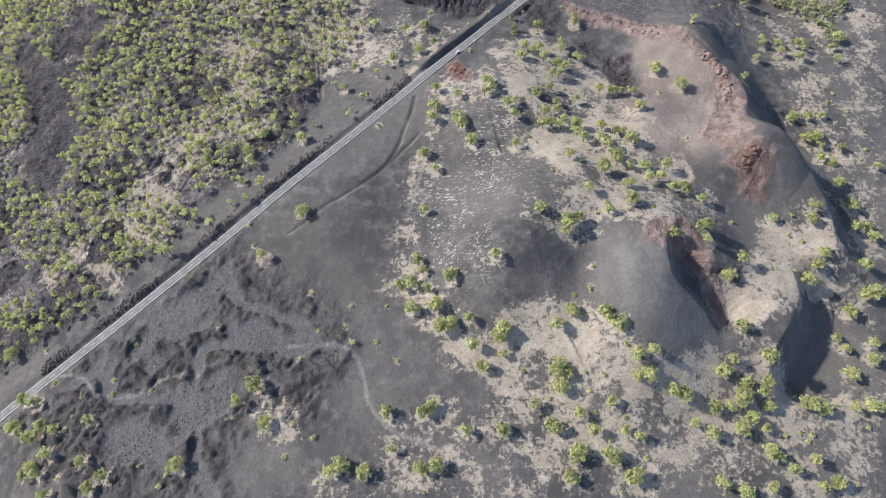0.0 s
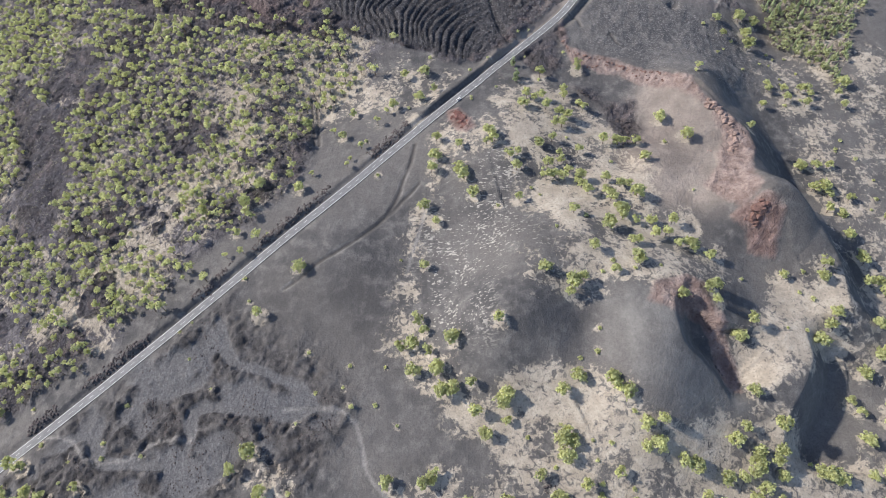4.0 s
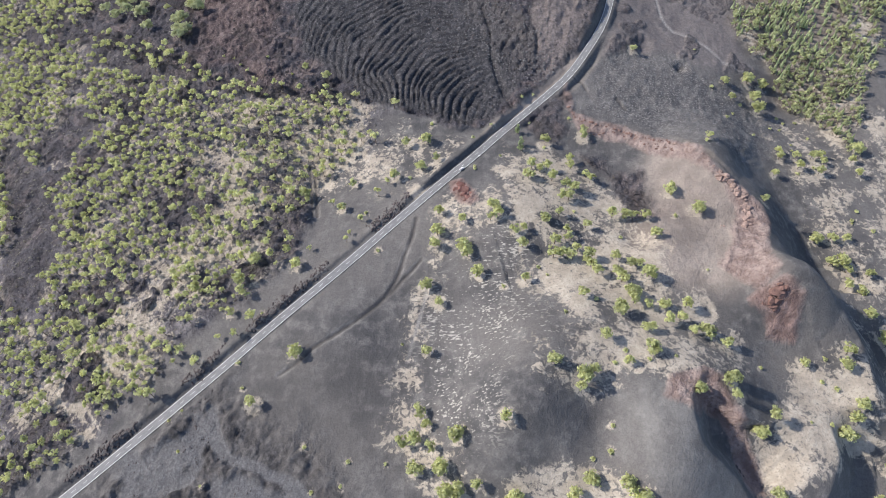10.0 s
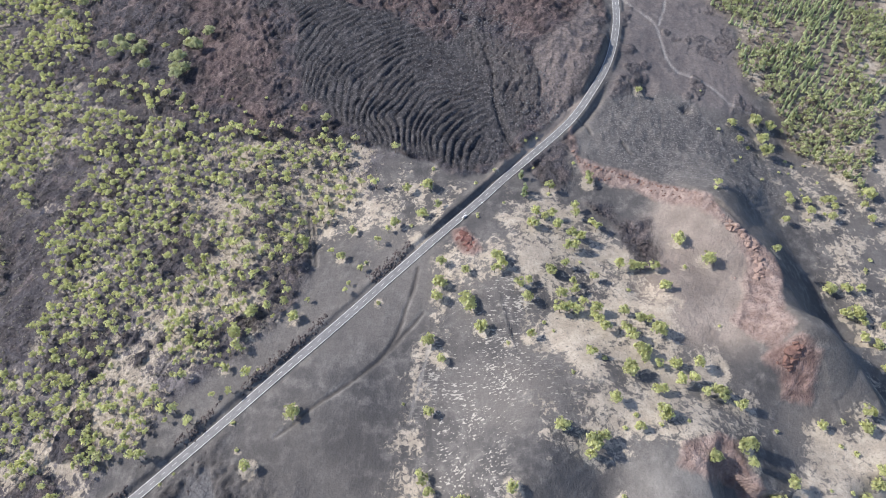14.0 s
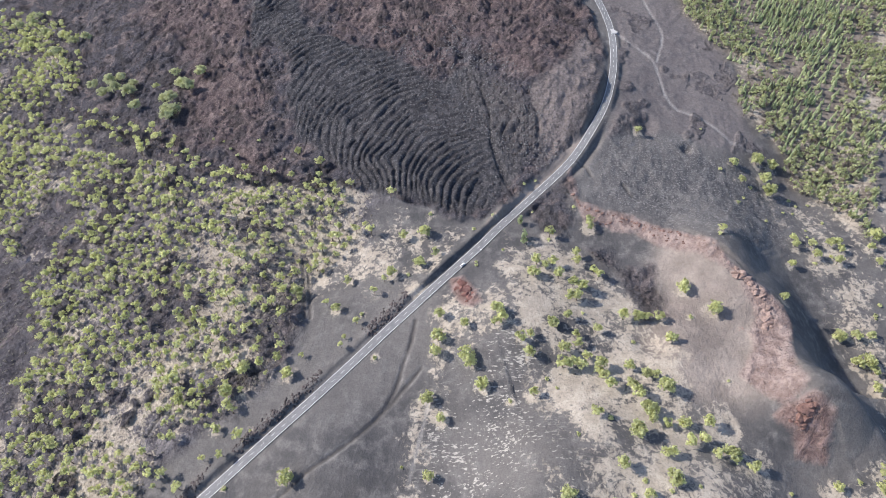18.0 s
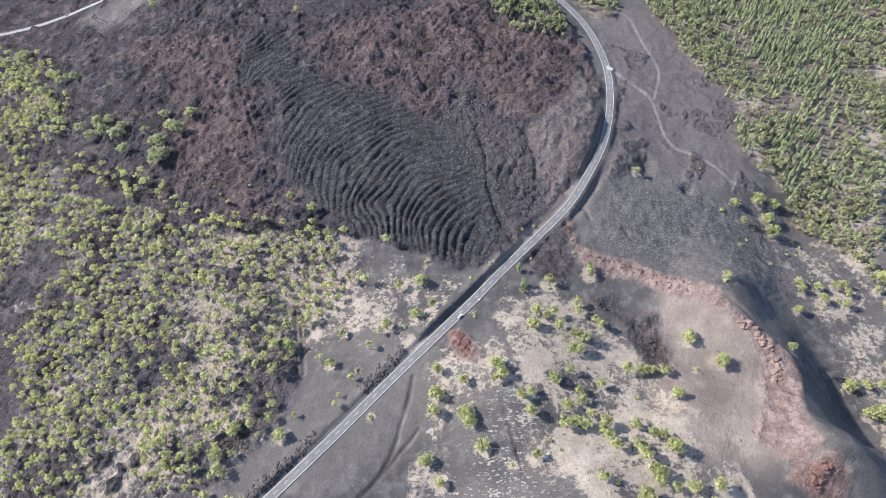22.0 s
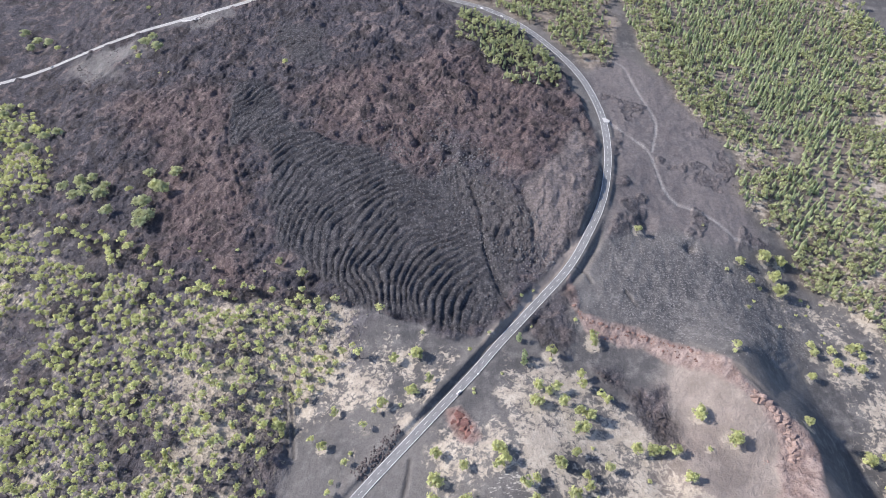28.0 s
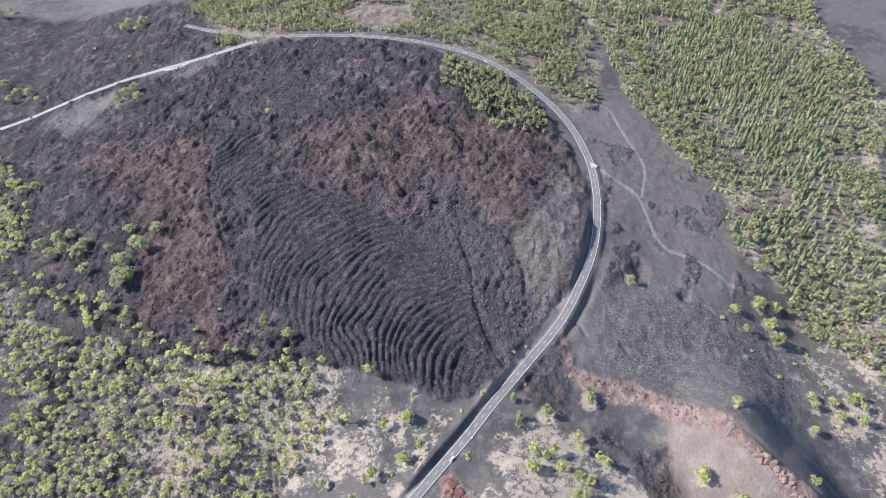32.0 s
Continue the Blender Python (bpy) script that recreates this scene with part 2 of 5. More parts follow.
    col = n.mix(n.calc("MULTIPLY", path, 0.8), col, n.mix(n.step(0.4, 0.6, fine), (0.24, 0.228, 0.218), (0.34, 0.322, 0.305)))
    # lava: rusty brown clinker, black ropes
    reds = n.step(0.1, 1.1, n.calc("ADD", rust_, n.calc("MULTIPLY", n.calc("SUBTRACT", n.noise(34, 6, 0.6, warp=0.6), 0.5), 2.0)))
    clink = n.mix(reds, (0.072, 0.068, 0.08), (0.122, 0.093, 0.094))
    clink = n.mix(n.calc("MULTIPLY", n.step(0.52, 0.66, fine), 0.5), clink, n.mix(reds, (0.23, 0.21, 0.215), (0.29, 0.22, 0.205)))
    clink = n.mix(n.calc("MULTIPLY", n.step(0.5, 0.64, n.noise(19, 6, 0.6, warp=0.8)), 0.6), clink, (0.24, 0.19, 0.18))
    clink = n.mix(n.calc("MULTIPLY", n.step(0.48, 0.62, n.noise(26, 7, 0.62, warp=0.9)), 0.7), clink, (0.042, 0.037, 0.039))
    rope = n.mix(n.step(0.4, 0.7, mid), (0.056, 0.055, 0.062), (0.118, 0.115, 0.123))
    rope = n.mix(n.calc("MULTIPLY", n.step(0.47, 0.58, n.noise(2.4, 5, 0.7, warp=0.4)), 0.75), rope, (0.042, 0.04, 0.045))
    rope = n.mix(n.calc("MULTIPLY", n.step(0.53, 0.62, n.noise(2.2, 4, 0.66)), 0.45), rope, (0.24, 0.232, 0.236))
    lav = n.mix(ropy, clink, rope)
    col = n.mix(n.calc("MULTIPLY", lava, n.calc("SUBTRACT", 1.0, n.calc("MULTIPLY", gravel, 0.95))), col, lav)
    # grit: every patch of ground is a mixture of lighter and darker grains
    grit = n.calc("ADD", n.calc("MULTIPLY", n.calc("SUBTRACT", n.noise(2.4, 4, 0.7), 0.5), n.calc("ADD", 0.65, n.calc("ADD", n.calc("MULTIPLY", lava, 1.6), n.calc("ADD", n.calc("ADD", west, gravel), n.calc("MULTIPLY", bad, 0.8))))), 1.0)
    grey = n.add("ShaderNodeCombineColor")
    for s in grey.inputs:
        n.link(grit, s)
    col = n.mix(0.9, col, grey.outputs[0], "MULTIPLY")
    rough_zone = n.calc("ADD", n.calc("ADD", 0.3, n.calc("MULTIPLY", red, 0.5)), n.calc("ADD", n.calc("MULTIPLY", lava, 1.0), n.calc("MULTIPLY", n.calc("ADD", bad, west), 0.4)))
    height = n.calc("MULTIPLY", n.calc("ADD", n.calc("MULTIPLY", mid, 1.2), n.calc("ADD", n.calc("MULTIPLY", fine, 0.8), n.calc("MULTIPLY", tiny, 0.4))), rough_zone)
    blocky = n.calc("ADD", n.calc("MULTIPLY", n.cells(5.0), -0.8), n.calc("ADD", n.calc("MULTIPLY", n.cells(2.2), -0.55), n.calc("MULTIPLY", tiny, 0.8)))
    clumps = n.calc("MULTIPLY", blocky, n.calc("ADD", n.calc("MULTIPLY", lava, 1.0), n.calc("MULTIPLY", n.calc("ADD", n.calc("ADD", west, n.calc("MULTIPLY", bad, 0.4)), n.calc("ADD", n.calc("MULTIPLY", pebble, 0.6), red)), 0.45)))
    return n.done(col, 0.95, n.bump(n.calc("ADD", height, clumps), 2.0))


def plain(name, dark, light, size, rough=0.8, bump=0.0, detail=5):
    n = Nodes(name)
    v = n.noise(size, detail, 0.6)
    w = n.noise(size * 7, 3, 0.5)
    col = n.mix(n.step(0.35, 0.65, n.calc("ADD", n.calc("MULTIPLY", v, 0.6), n.calc("MULTIPLY", w, 0.4))), dark, light)
    return n.done(col, rough, n.bump(v, bump) if bump else None)


ground_mat = ground_material()
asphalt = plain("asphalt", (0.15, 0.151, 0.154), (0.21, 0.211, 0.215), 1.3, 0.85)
# far road: asphalt with the sun's glare painted in as a paler colour
glare_asphalt = plain("glare_asphalt", (0.27, 0.268, 0.265), (0.34, 0.337, 0.334), 1.3, 0.8)
line_mat = plain("road_paint", (0.62, 0.62, 0.6), (0.8, 0.8, 0.78), 0.6, 0.6)


def leaf_material(name, dark, light):
    n = Nodes(name)
    rnd = n.add("ShaderNodeNewGeometry").outputs["Random Per Island"]
    ob = n.add("ShaderNodeObjectInfo").outputs["Random"]
    v = n.calc("ADD", n.calc("MULTIPLY", rnd, 0.35), n.calc("MULTIPLY", n.calc("ADD", n.calc("MULTIPLY", ob, 0.5), n.calc("ADD", n.step(0.3, 0.7, n.noise(7, 2)), n.calc("SUBTRACT", n.noise(60, 3), 0.2))), 0.38))
    col = n.mix(v, dark, light)
    n.done(col, 0.7)
    tr = n.add("ShaderNodeBsdfTranslucent")
    n.link(col, tr.inputs["Color"])
    mx = n.add("ShaderNodeMixShader")
    mx.inputs[0].default_value = 0.48
    n.tree.links.new(n.bsdf.outputs[0], mx.inputs[1])
    n.tree.links.new(tr.outputs[0], mx.inputs[2])
    n.tree.links.new(mx.outputs[0], n.tree.nodes["Material Output"].inputs[0])
    return n.mat


needles = leaf_material("pine_needles", (0.26, 0.285, 0.14), (0.76, 0.775, 0.4))
grove_needles = leaf_material("grove_needles", (0.3, 0.33, 0.19), (0.7, 0.72, 0.44))
scrub_leaves = leaf_material("dry_scrub_leaves", (0.16, 0.15, 0.125), (0.42, 0.4, 0.34))
mid_needles = leaf_material("dull_needles", (0.25, 0.28, 0.15), (0.68, 0.7, 0.4))
dark_needles = leaf_material("young_needles", (0.15, 0.2, 0.1), (0.57, 0.63, 0.375))
bark = plain("bark", (0.05, 0.036, 0.028), (0.13, 0.095, 0.075), 0.4, 0.9)
block_mat = plain("lava_block", (0.045, 0.04, 0.042), (0.12, 0.1, 0.097), 0.7, 0.95, 0.2)
red_rock = plain("red_scoria_rock", (0.1, 0.06, 0.053), (0.21, 0.125, 0.105), 1.2, 0.95, 0.3)
scoria_red = plain("bright_scoria", (0.13, 0.066, 0.058), (0.24, 0.13, 0.11), 1.2, 0.95, 0.3)
rim_red = plain("rim_scoria", (0.13, 0.078, 0.066), (0.27, 0.175, 0.15), 1.2, 0.95, 0.3)
rim_rock = plain("rim_rock", (0.2, 0.14, 0.12), (0.36, 0.27, 0.235), 1.2, 0.95, 0.3)
white_paint = plain("white_paint", (0.78, 0.78, 0.78), (0.82, 0.82, 0.81), 2.0, 0.35)
blue_paint = plain("blue_paint", (0.03, 0.06, 0.13), (0.04, 0.07, 0.15), 2.0, 0.3)
glass_dark = plain("dark_glass", (0.01, 0.012, 0.014), (0.015, 0.017, 0.02), 2.0, 0.08)
rubber = plain("rubber", (0.015, 0.015, 0.015), (0.025, 0.025, 0.025), 0.5, 0.8)
metal = plain("grey_metal", (0.4, 0.4, 0.4), (0.5, 0.5, 0.5), 0.5, 0.4)
lamp_glass = plain("lamp_glass", (0.7, 0.7, 0.68), (0.8, 0.8, 0.78), 0.5, 0.15)
red_lamp = plain("red_lamp", (0.3, 0.02, 0.02), (0.4, 0.03, 0.03), 0.5, 0.2)
slab_mat = plain("lava_slab", (0.085, 0.082, 0.086), (0.2, 0.194, 0.195), 0.9, 0.95, 0.2)
bomb_mat = plain("cinder_stone", (0.14, 0.13, 0.128), (0.27, 0.255, 0.25), 0.7, 0.95, 0.1)
pale_concrete = plain("pale_concrete", (0.4, 0.395, 0.385), (0.5, 0.492, 0.482), 1.2, 0.85)


# ---- landform ----
def soft_clip(v, lo, hi, w=60.0):
    """v between lo and hi; beyond them it flattens out."""
    v = np.asarray(v, float)
    over, under = np.maximum(v - hi, 0), np.maximum(lo - v, 0)
    return np.clip(v, lo, hi) + w * (1 - np.exp(-over / w)) - w * (1 - np.exp(-under / w))


def base_height(x, y):
    """The long volcano flank: it rises ahead and falls away to both sides."""
    u, v = soft_clip(x, -520, 430) / 500, (soft_clip(y, 90, 1150, 250) - 500) / 500
    return (39.71 + -9.71 * u + 57.18 * v + -65.03 * u * u + 0.25 * u * v + -2.37 * v * v
            + 24.42 * u**3 + 23.0 * u * u * v + 10.89 * u * v * v + -2.51 * v**3)


HILLS = [(70, 280, 55, 31.5), (145, 245, 50, 30.7), (225, 320, 48, 38.1), (212, 440, 55, 22.3), (35, 390, 60, 17.2), (110, 190, 45, 33.0), (265, 235, 50, 14.2), (150, 345, 50, 20.2), (20, 230, 40, 30.4), (-110, 300, 45, 7.9), (300, 400, 50, 3.0), (200, 195, 40, 14.1), (300, 530, 60, -18.4), (-118, 600, 40, -5.2), (190, 600, 45, -2.7), (90, 640, 60, 16.4), (-130, 455, 45, -12.0), (-240, 185, 55, -4.4)]


def hills_height(x, y):
    z = 0.0
    for cx, cy, w, a in HILLS:
        z = z + a * np.exp(-((x - cx) ** 2 + (y - cy) ** 2) / (w * w))
    return z


# ---- lines of the plan ----
LAVA = [(-720, 1010), (-603, 1016), (-460, 1026), (-338, 1025), (-250, 1030), (-129, 1018), (-27, 980), (40, 938), (101, 882), (139, 797), (151, 725), (140, 650), (124, 610), (101, 571), (69, 538), (36, 501), (15, 488), (-6, 489), (-44, 507), (-83, 527), (-134, 537), (-163, 541), (-193, 548), (-248, 573), (-300, 600), (-350, 632), (-440, 700), (-470, 785), (-488, 842), (-520, 894), (-605, 960)]
ROPY = [(-238, 832), (-214, 845), (-176, 806), (-166, 767), (-146, 745), (-110, 726), (-58, 691), (-16, 655), (7, 674), (32, 652), (63, 617), (73, 599), (61, 563), (43, 532), (25, 502), (-7, 490), (-32, 512), (-59, 520), (-91, 529), (-117, 561), (-161, 610), (-177, 658), (-178, 711), (-200, 749), (-223, 737), (-232, 792)]
ROPYB = [(-194, 966), (-133, 924), (-122, 854), (-156, 862), (-195, 917)]
GRAVELV = [(65, 630), (98, 660), (134, 726), (135, 657), (119, 610), (93, 569), (68, 545), (73, 586)]
FARLAVA = [(-1000, 1500), (-350, 1226), (-266, 1061), (-255, 1021), (-337, 1012), (-458, 1015), (-590, 1010), (-1000, 1000)]
TRACKLAND = [(165, 716), (163, 777), (162, 824), (206, 836), (236, 795), (269, 728), (278, 659), (269, 607), (284, 576), (244, 568), (196, 591), (133, 584), (153, 632)]
SANDW = [(-137, 442), (-197, 446), (-262, 486), (-240, 508), (-230, 550), (-172, 545), (-106, 523), (-79, 507), (-44, 495), (-11, 480), (-17, 454), (-46, 422)]
BAREW = [(-86, 429), (-79, 460), (-87, 486), (-70, 501), (-44, 491), (-53, 472), (-50, 450), (-70, 426)]
SANDW0 = [(-330, 227), (-355, 270), (-335, 297), (-295, 317), (-288, 354), (-242, 369), (-250, 407), (-202, 444), (-160, 489), (-95, 507), (-31, 492), (-31, 456), (-93, 456), (-133, 429), (-156, 374), (-205, 363), (-235, 328), (-244, 298), (-264, 276), (-294, 250)]
CINDERW = [(-155, 353), (-134, 409), (-116, 439), (-71, 430), (-34, 431), (-103, 361), (-161, 312), (-208, 282), (-238, 259), (-213, 301), (-185, 315)]
SANDMID = [(-56, 264), (-39, 329), (-26, 394), (-11, 416), (22, 407), (34, 375), (46, 342), (53, 283), (97, 301), (132, 287), (175, 285), (175, 267), (123, 248), (82, 250), (62, 242), (40, 269), (19, 330), (2, 339), (-17, 322), (-30, 303), (-38, 263), (-30, 237), (-13, 219), (-10, 197), (40, 190), (55, 199), (81, 202), (93, 185), (113, 171), (154, 170), (174, 165), (205, 166), (218, 146), (278, 148), (256, 84), (19, 82), (3, 110), (16, 152), (-18, 168), (-38, 197), (-59, 219)]
SANDSW = [(-161, 136), (-160, 155), (-122, 142), (-103, 112), (-70, 111), (-68, 140), (-45, 146), (-15, 138), (15, 145), (19, 82), (-101, 84), (-103, 112)]
SANDPIT = [(168, 220), (187, 242), (220, 248), (219, 268), (265, 273), (265, 245), (250, 222), (222, 212), (208, 190), (182, 178), (176, 192)]
FLOOR = [(109, 486), (137, 480), (156, 461), (139, 438), (142, 417), (128, 397), (117, 371), (128, 339), (149, 322), (182, 314), (204, 316), (212, 349), (224, 388), (215, 404), (200, 423), (186, 444), (174, 457), (157, 468), (138, 486)]
REDRIM = [(93, 543), (94, 506), (115, 493), (138, 488), (158, 471), (174, 460), (188, 446), (199, 428), (208, 414), (219, 405), (228, 396), (228, 380), (211, 339), (211, 324), (199, 314), (187, 325), (177, 339), (195, 364), (204, 393), (199, 412), (183, 429), (168, 443), (157, 451), (135, 471), (119, 472), (97, 488), (86, 524)]
REDPEAK = [(190, 310), (197, 316), (213, 319), (223, 308), (219, 284), (201, 287), (200, 300)]
REDPIT = [(133, 240), (143, 253), (160, 245), (168, 232), (175, 205), (174, 186), (165, 186), (160, 208), (152, 228), (140, 231)]
PINKE = [(123, 248), (146, 259), (162, 253), (135, 228), (117, 237)]
SANDE = [(275, 394), (285, 458), (257, 532), (410, 533), (289, 187), (262, 200), (268, 240), (276, 290), (269, 347)]
BADLAND = [(-356, 143), (-332, 166), (-274, 207), (-219, 246), (-189, 261), (-153, 234), (-112, 214), (-94, 187), (-99, 148), (-122, 142), (-156, 155), (-160, 129), (-169, 86), (-278, 91)]
FORESTE = [(211, 1049), (229, 966), (228, 882), (234, 810), (257, 745), (281, 680), (268, 632), (271, 613), (295, 576), (302, 541), (331, 521), (338, 480), (518, 811), (510, 883), (512, 1012)]
FORESTN = [(-350, 1226), (-266, 1061), (-251, 1019), (-222, 1029), (-130, 1034), (-12, 995), (43, 962), (106, 910), (138, 862), (160, 815), (196, 832), (214, 906), (211, 1049)]
FORESTNI = [(33, 926), (77, 896), (116, 849), (135, 802), (122, 780), (75, 789), (51, 845), (29, 880)]
GAP_A = [(-468, 563), (-407, 495), (-364, 432), (-366, 361), (-399, 357), (-416, 379), (-428, 453), (-493, 542)]
GAP_B = [(-434, 689), (-388, 663), (-303, 598), (-318, 582), (-376, 626)]
GAP_C = [(-437, 559), (-397, 552), (-362, 524), (-394, 516), (-428, 532)]
GAP_D = [(-429, 588), (-382, 578), (-358, 538), (-388, 525)]
GAP_F = [(-285, 437), (-247, 459), (-216, 432), (-231, 407)]
SLABS = [(-75, 745), (-20, 760), (30, 700), (80, 620), (72, 560), (40, 520), (20, 550), (5, 600), (-10, 640), (-60, 700)]
PALEW = [(-228, 356), (-272, 368), (-224, 424), (-251, 458), (-212, 484), (-171, 508), (-128, 532), (-88, 521), (-86, 472), (-125, 470), (-141, 440), (-158, 408), (-174, 372)]
THINW = [(-96, 528), (-69, 500), (-73, 471), (-113, 463), (-144, 429), (-136, 382), (-155, 353), (-201, 353), (-234, 334), (-246, 292), (-279, 232), (-273, 303), (-266, 366), (-252, 409), (-200, 453), (-156, 498), (-171, 543)]
SANDGROVE = [(30, 465), (87, 437), (133, 411), (145, 336), (180, 287), (94, 288), (53, 283), (46, 342), (35, 393)]
CLEAR = [(-109, 1065), (-70, 1094), (-8, 1070), (4, 1023), (-26, 1008), (-70, 1018)]
GAP_E = [(180, 970), (219, 986), (224, 905), (229, 825), (202, 832), (193, 891)]
REDROCK = [(-17, 433), (-5, 433), (4, 416), (8, 404), (0, 398), (-9, 404), (-15, 418)]
PALE_LIT_SLOPE = [(85, 241), (134, 246), (137, 216), (156, 196), (170, 174), (145, 168), (113, 174), (91, 199)]
RUST = [(-285, 631), (-296, 724), (-401, 857), (-335, 879), (-243, 837), (-221, 758), (-197, 676), (-188, 592), (-168, 551), (-220, 575)]
RUSTB = [(-170, 826), (-95, 848), (8, 862), (92, 820), (148, 760), (145, 699), (94, 638), (55, 646), (8, 714), (-38, 668), (-115, 726)]
CONEN = [(134, 589), (196, 591), (242, 562), (289, 536), (272, 465), (197, 454), (147, 484), (106, 512), (111, 552)]
DARKA = [(117, 434), (140, 435), (146, 412), (144, 391), (128, 395), (121, 416)]
DARKB = [(95, 456), (116, 454), (120, 434), (104, 438)]
DARKC = [(33, 494), (52, 502), (64, 477), (80, 471), (88, 489), (89, 513), (85, 529), (57, 508)]
DARKASH = [(-153, 283), (-73, 286), (-60, 258), (-62, 214), (-94, 199), (-113, 225), (-153, 237), (-165, 265)]
# side of the hill away from the sun; its shade is painted dark
SHADED_SIDE = [(20, 310), (48, 318), (76, 286), (66, 272), (34, 276)]
DUSTA = [(-519, 985), (-496, 1008), (-429, 1001), (-365, 981), (-366, 957), (-412, 961), (-402, 915), (-449, 932)]
DUSTB = [(-372, 1018), (-328, 1026), (-272, 1030), (-258, 995), (-286, 983), (-319, 989)]
FLECK = [(-30, 334), (-11, 378), (26, 393), (45, 364), (46, 311), (64, 276), (72, 266), (50, 249), (40, 269), (29, 279), (16, 252), (10, 219), (-13, 212), (-38, 234), (-47, 274)]
FORESTW = [(-700, 1000), (-610, 962), (-525, 897), (-475, 850), (-450, 785), (-428, 705), (-372, 655), (-290, 617), (-236, 564), (-171, 543), (-96, 528), (-69, 515), (-85, 500), (-93, 475), (-132, 451), (-137, 429), (-140, 382), (-165, 352), (-182, 330), (-218, 310), (-250, 268), (-300, 228), (-360, 190), (-420, 150), (-520, 80), (-900, 80), (-900, 980)]
ROAD = [(-470, 70), (-410, 115), (-357, 153.7), (-316, 181), (-275, 211), (-225, 249), (-174, 290), (-122, 335), (-69, 387), (-30.6, 422.5), (4, 456), (30, 484.5), (61, 516), (94, 550), (117, 583), (134, 613), (146, 645), (156.5, 687), (161.5, 733), (157.5, 777), (147.3, 815.5), (127, 858), (101, 899), (68, 935), (29, 961), (-12, 983), (-70, 1005), (-130, 1023), (-190, 1040), (-260, 1075), (-330, 1130)]
FAR_ROAD = [(-760, 985), (-680, 1000), (-603, 1011), (-540, 1020), (-460, 1022), (-390, 1022), (-338, 1020), (-291, 1022), (-250, 1027), (-212, 1037)]
TRACKS = [
    [(-33, 338), (-38, 317), (-43, 299), (-48, 278)],
    [(168, 726), (181, 707), (195.5, 687), (198, 658), (199, 635), (207, 619), (223, 611), (237, 599), (249, 582), (268, 575)],
    [(200, 684), (212, 714), (215, 734), (209, 765), (206, 788), (201, 817), (188, 827), (163, 829)],
    [(-318, 179), (-290, 174), (-274, 160), (-244, 158), (-219, 168), (-196, 168)],
    [(-130, 184), (-89, 181), (-76, 163), (-71.5, 143.5), (-59.5, 128), (-44, 119), (-15, 108)],
]
CRESTS = [
    ([(96, 506), (115, 492), (138, 487), (158, 470), (174, 459), (186, 446)], 3.5, 40.0, 7.0),
    ([(186, 446), (198, 429), (207, 413), (218, 404), (227, 395), (228, 380), (214, 349), (213, 331), (218, 320)], 8.0, 40.0, 22.0),
    ([(218, 320), (237, 314), (255, 302), (265, 286), (266, 274), (262, 235)], 8.0, 26.0, 20.0),
    ([(29, 310), (35, 277), (40, 243), (48, 219), (57, 197)], 4.0, 24.0, 34.0),
    ([(216, 226), (225, 224), (225, 209), (215, 190), (203, 173), (196, 157)], 4.0, 20.0, 24.0),
    ([(250, 482), (257, 434), (267, 395), (273, 374), (278, 346)], -4.5, 34.0, 20.0),
]
SCARPS = [
    ([(150, 256), (140, 248), (133, 238), (131, 222), (134, 207), (145, 199), (157, 189), (167, 172)], 17.0, 15.0, 30.0),
    ([(224, 238), (226, 226), (226, 209), (215, 190), (202, 173), (195, 157), (192, 140)], 17.0, 20.0, 34.0),
    ([(186, 446), (198, 429), (207, 413), (218, 404), (227, 395), (228, 380), (216, 349), (216, 331), (220, 318)], 11.0, 30.0, 55.0),
    ([(225, 318), (240, 313), (256, 302), (266, 286), (267, 274), (263, 240)], 10.0, 24.0, 34.0),
]
BOWLS = [
    (204, 570, 5, 4, 0.0, -4.5),
    (150, 600, 16, 10, 0.3, 4.0),
    (172, 596, 9, 14, 0.0, -3.0),
    (125, 369, 12, 10, 0.0, -5.0),
    (180, 330, 40, 50, 0.0, -4.0),
    (214, 287, 26, 22, 0.2, -9.0),
    (80, 225, 16, 45, -0.2, -3.5),
]
FLATS = [
    [(-318, 172), (-309, 167), (-279, 177), (-264, 157), (-241, 155), (-218, 152), (-197, 158), (-198, 186), (-176, 188), (-125, 180), (-109, 183)],
    [(-186, 249), (-173, 221), (-145, 210), (-123, 200), (-105, 183), (-93, 177)],
    [(-231, 210), (-210, 200), (-197, 207)],
    [(-197, 158), (-190, 140), (-186, 110), (-170, 86)],
]
POOLS = [
    [(-224, 160), (-195, 169), (-174, 148), (-178, 123), (-202, 120), (-214, 136)],
    [(-262, 135), (-229, 145), (-212, 128), (-215, 107), (-251, 112)],
    [(-184, 209), (-149, 208), (-110, 191), (-117, 182), (-158, 182), (-182, 192)],
    [(-267, 230), (-244, 231), (-231, 215), (-254, 208)],
]
WHEEL_RUTS = [
    [(-140, 272), (-127, 279), (-117, 288), (-101, 298), (-82, 312), (-72, 321), (-58, 342), (-52, 364), (-46, 380), (-43, 397)],
    [(-39, 359), (-49, 347), (-62, 332), (-72, 321)],
    [(-239, 325), (-230, 342), (-206, 354), (-177, 360), (-147, 370)],
    [(-158, 440), (-162, 420), (-169, 405)],
    [(-136, 468), (-132, 440), (-127, 410)],
    [(-140, 468), (-136, 440), (-131, 410)],
    [(97, 550), (106, 547), (110, 534)],
    [(136, 524), (141, 509)],
]
LEVEES = [
    [(-219, 720), (-205, 678), (-187, 646)],
    [(-332, 979), (-298, 928), (-258, 869)],
    [(-212, 743), (-177, 752), (-111, 752)],
    [(-184, 550), (-145, 547), (-101, 536), (-50, 514)],
]
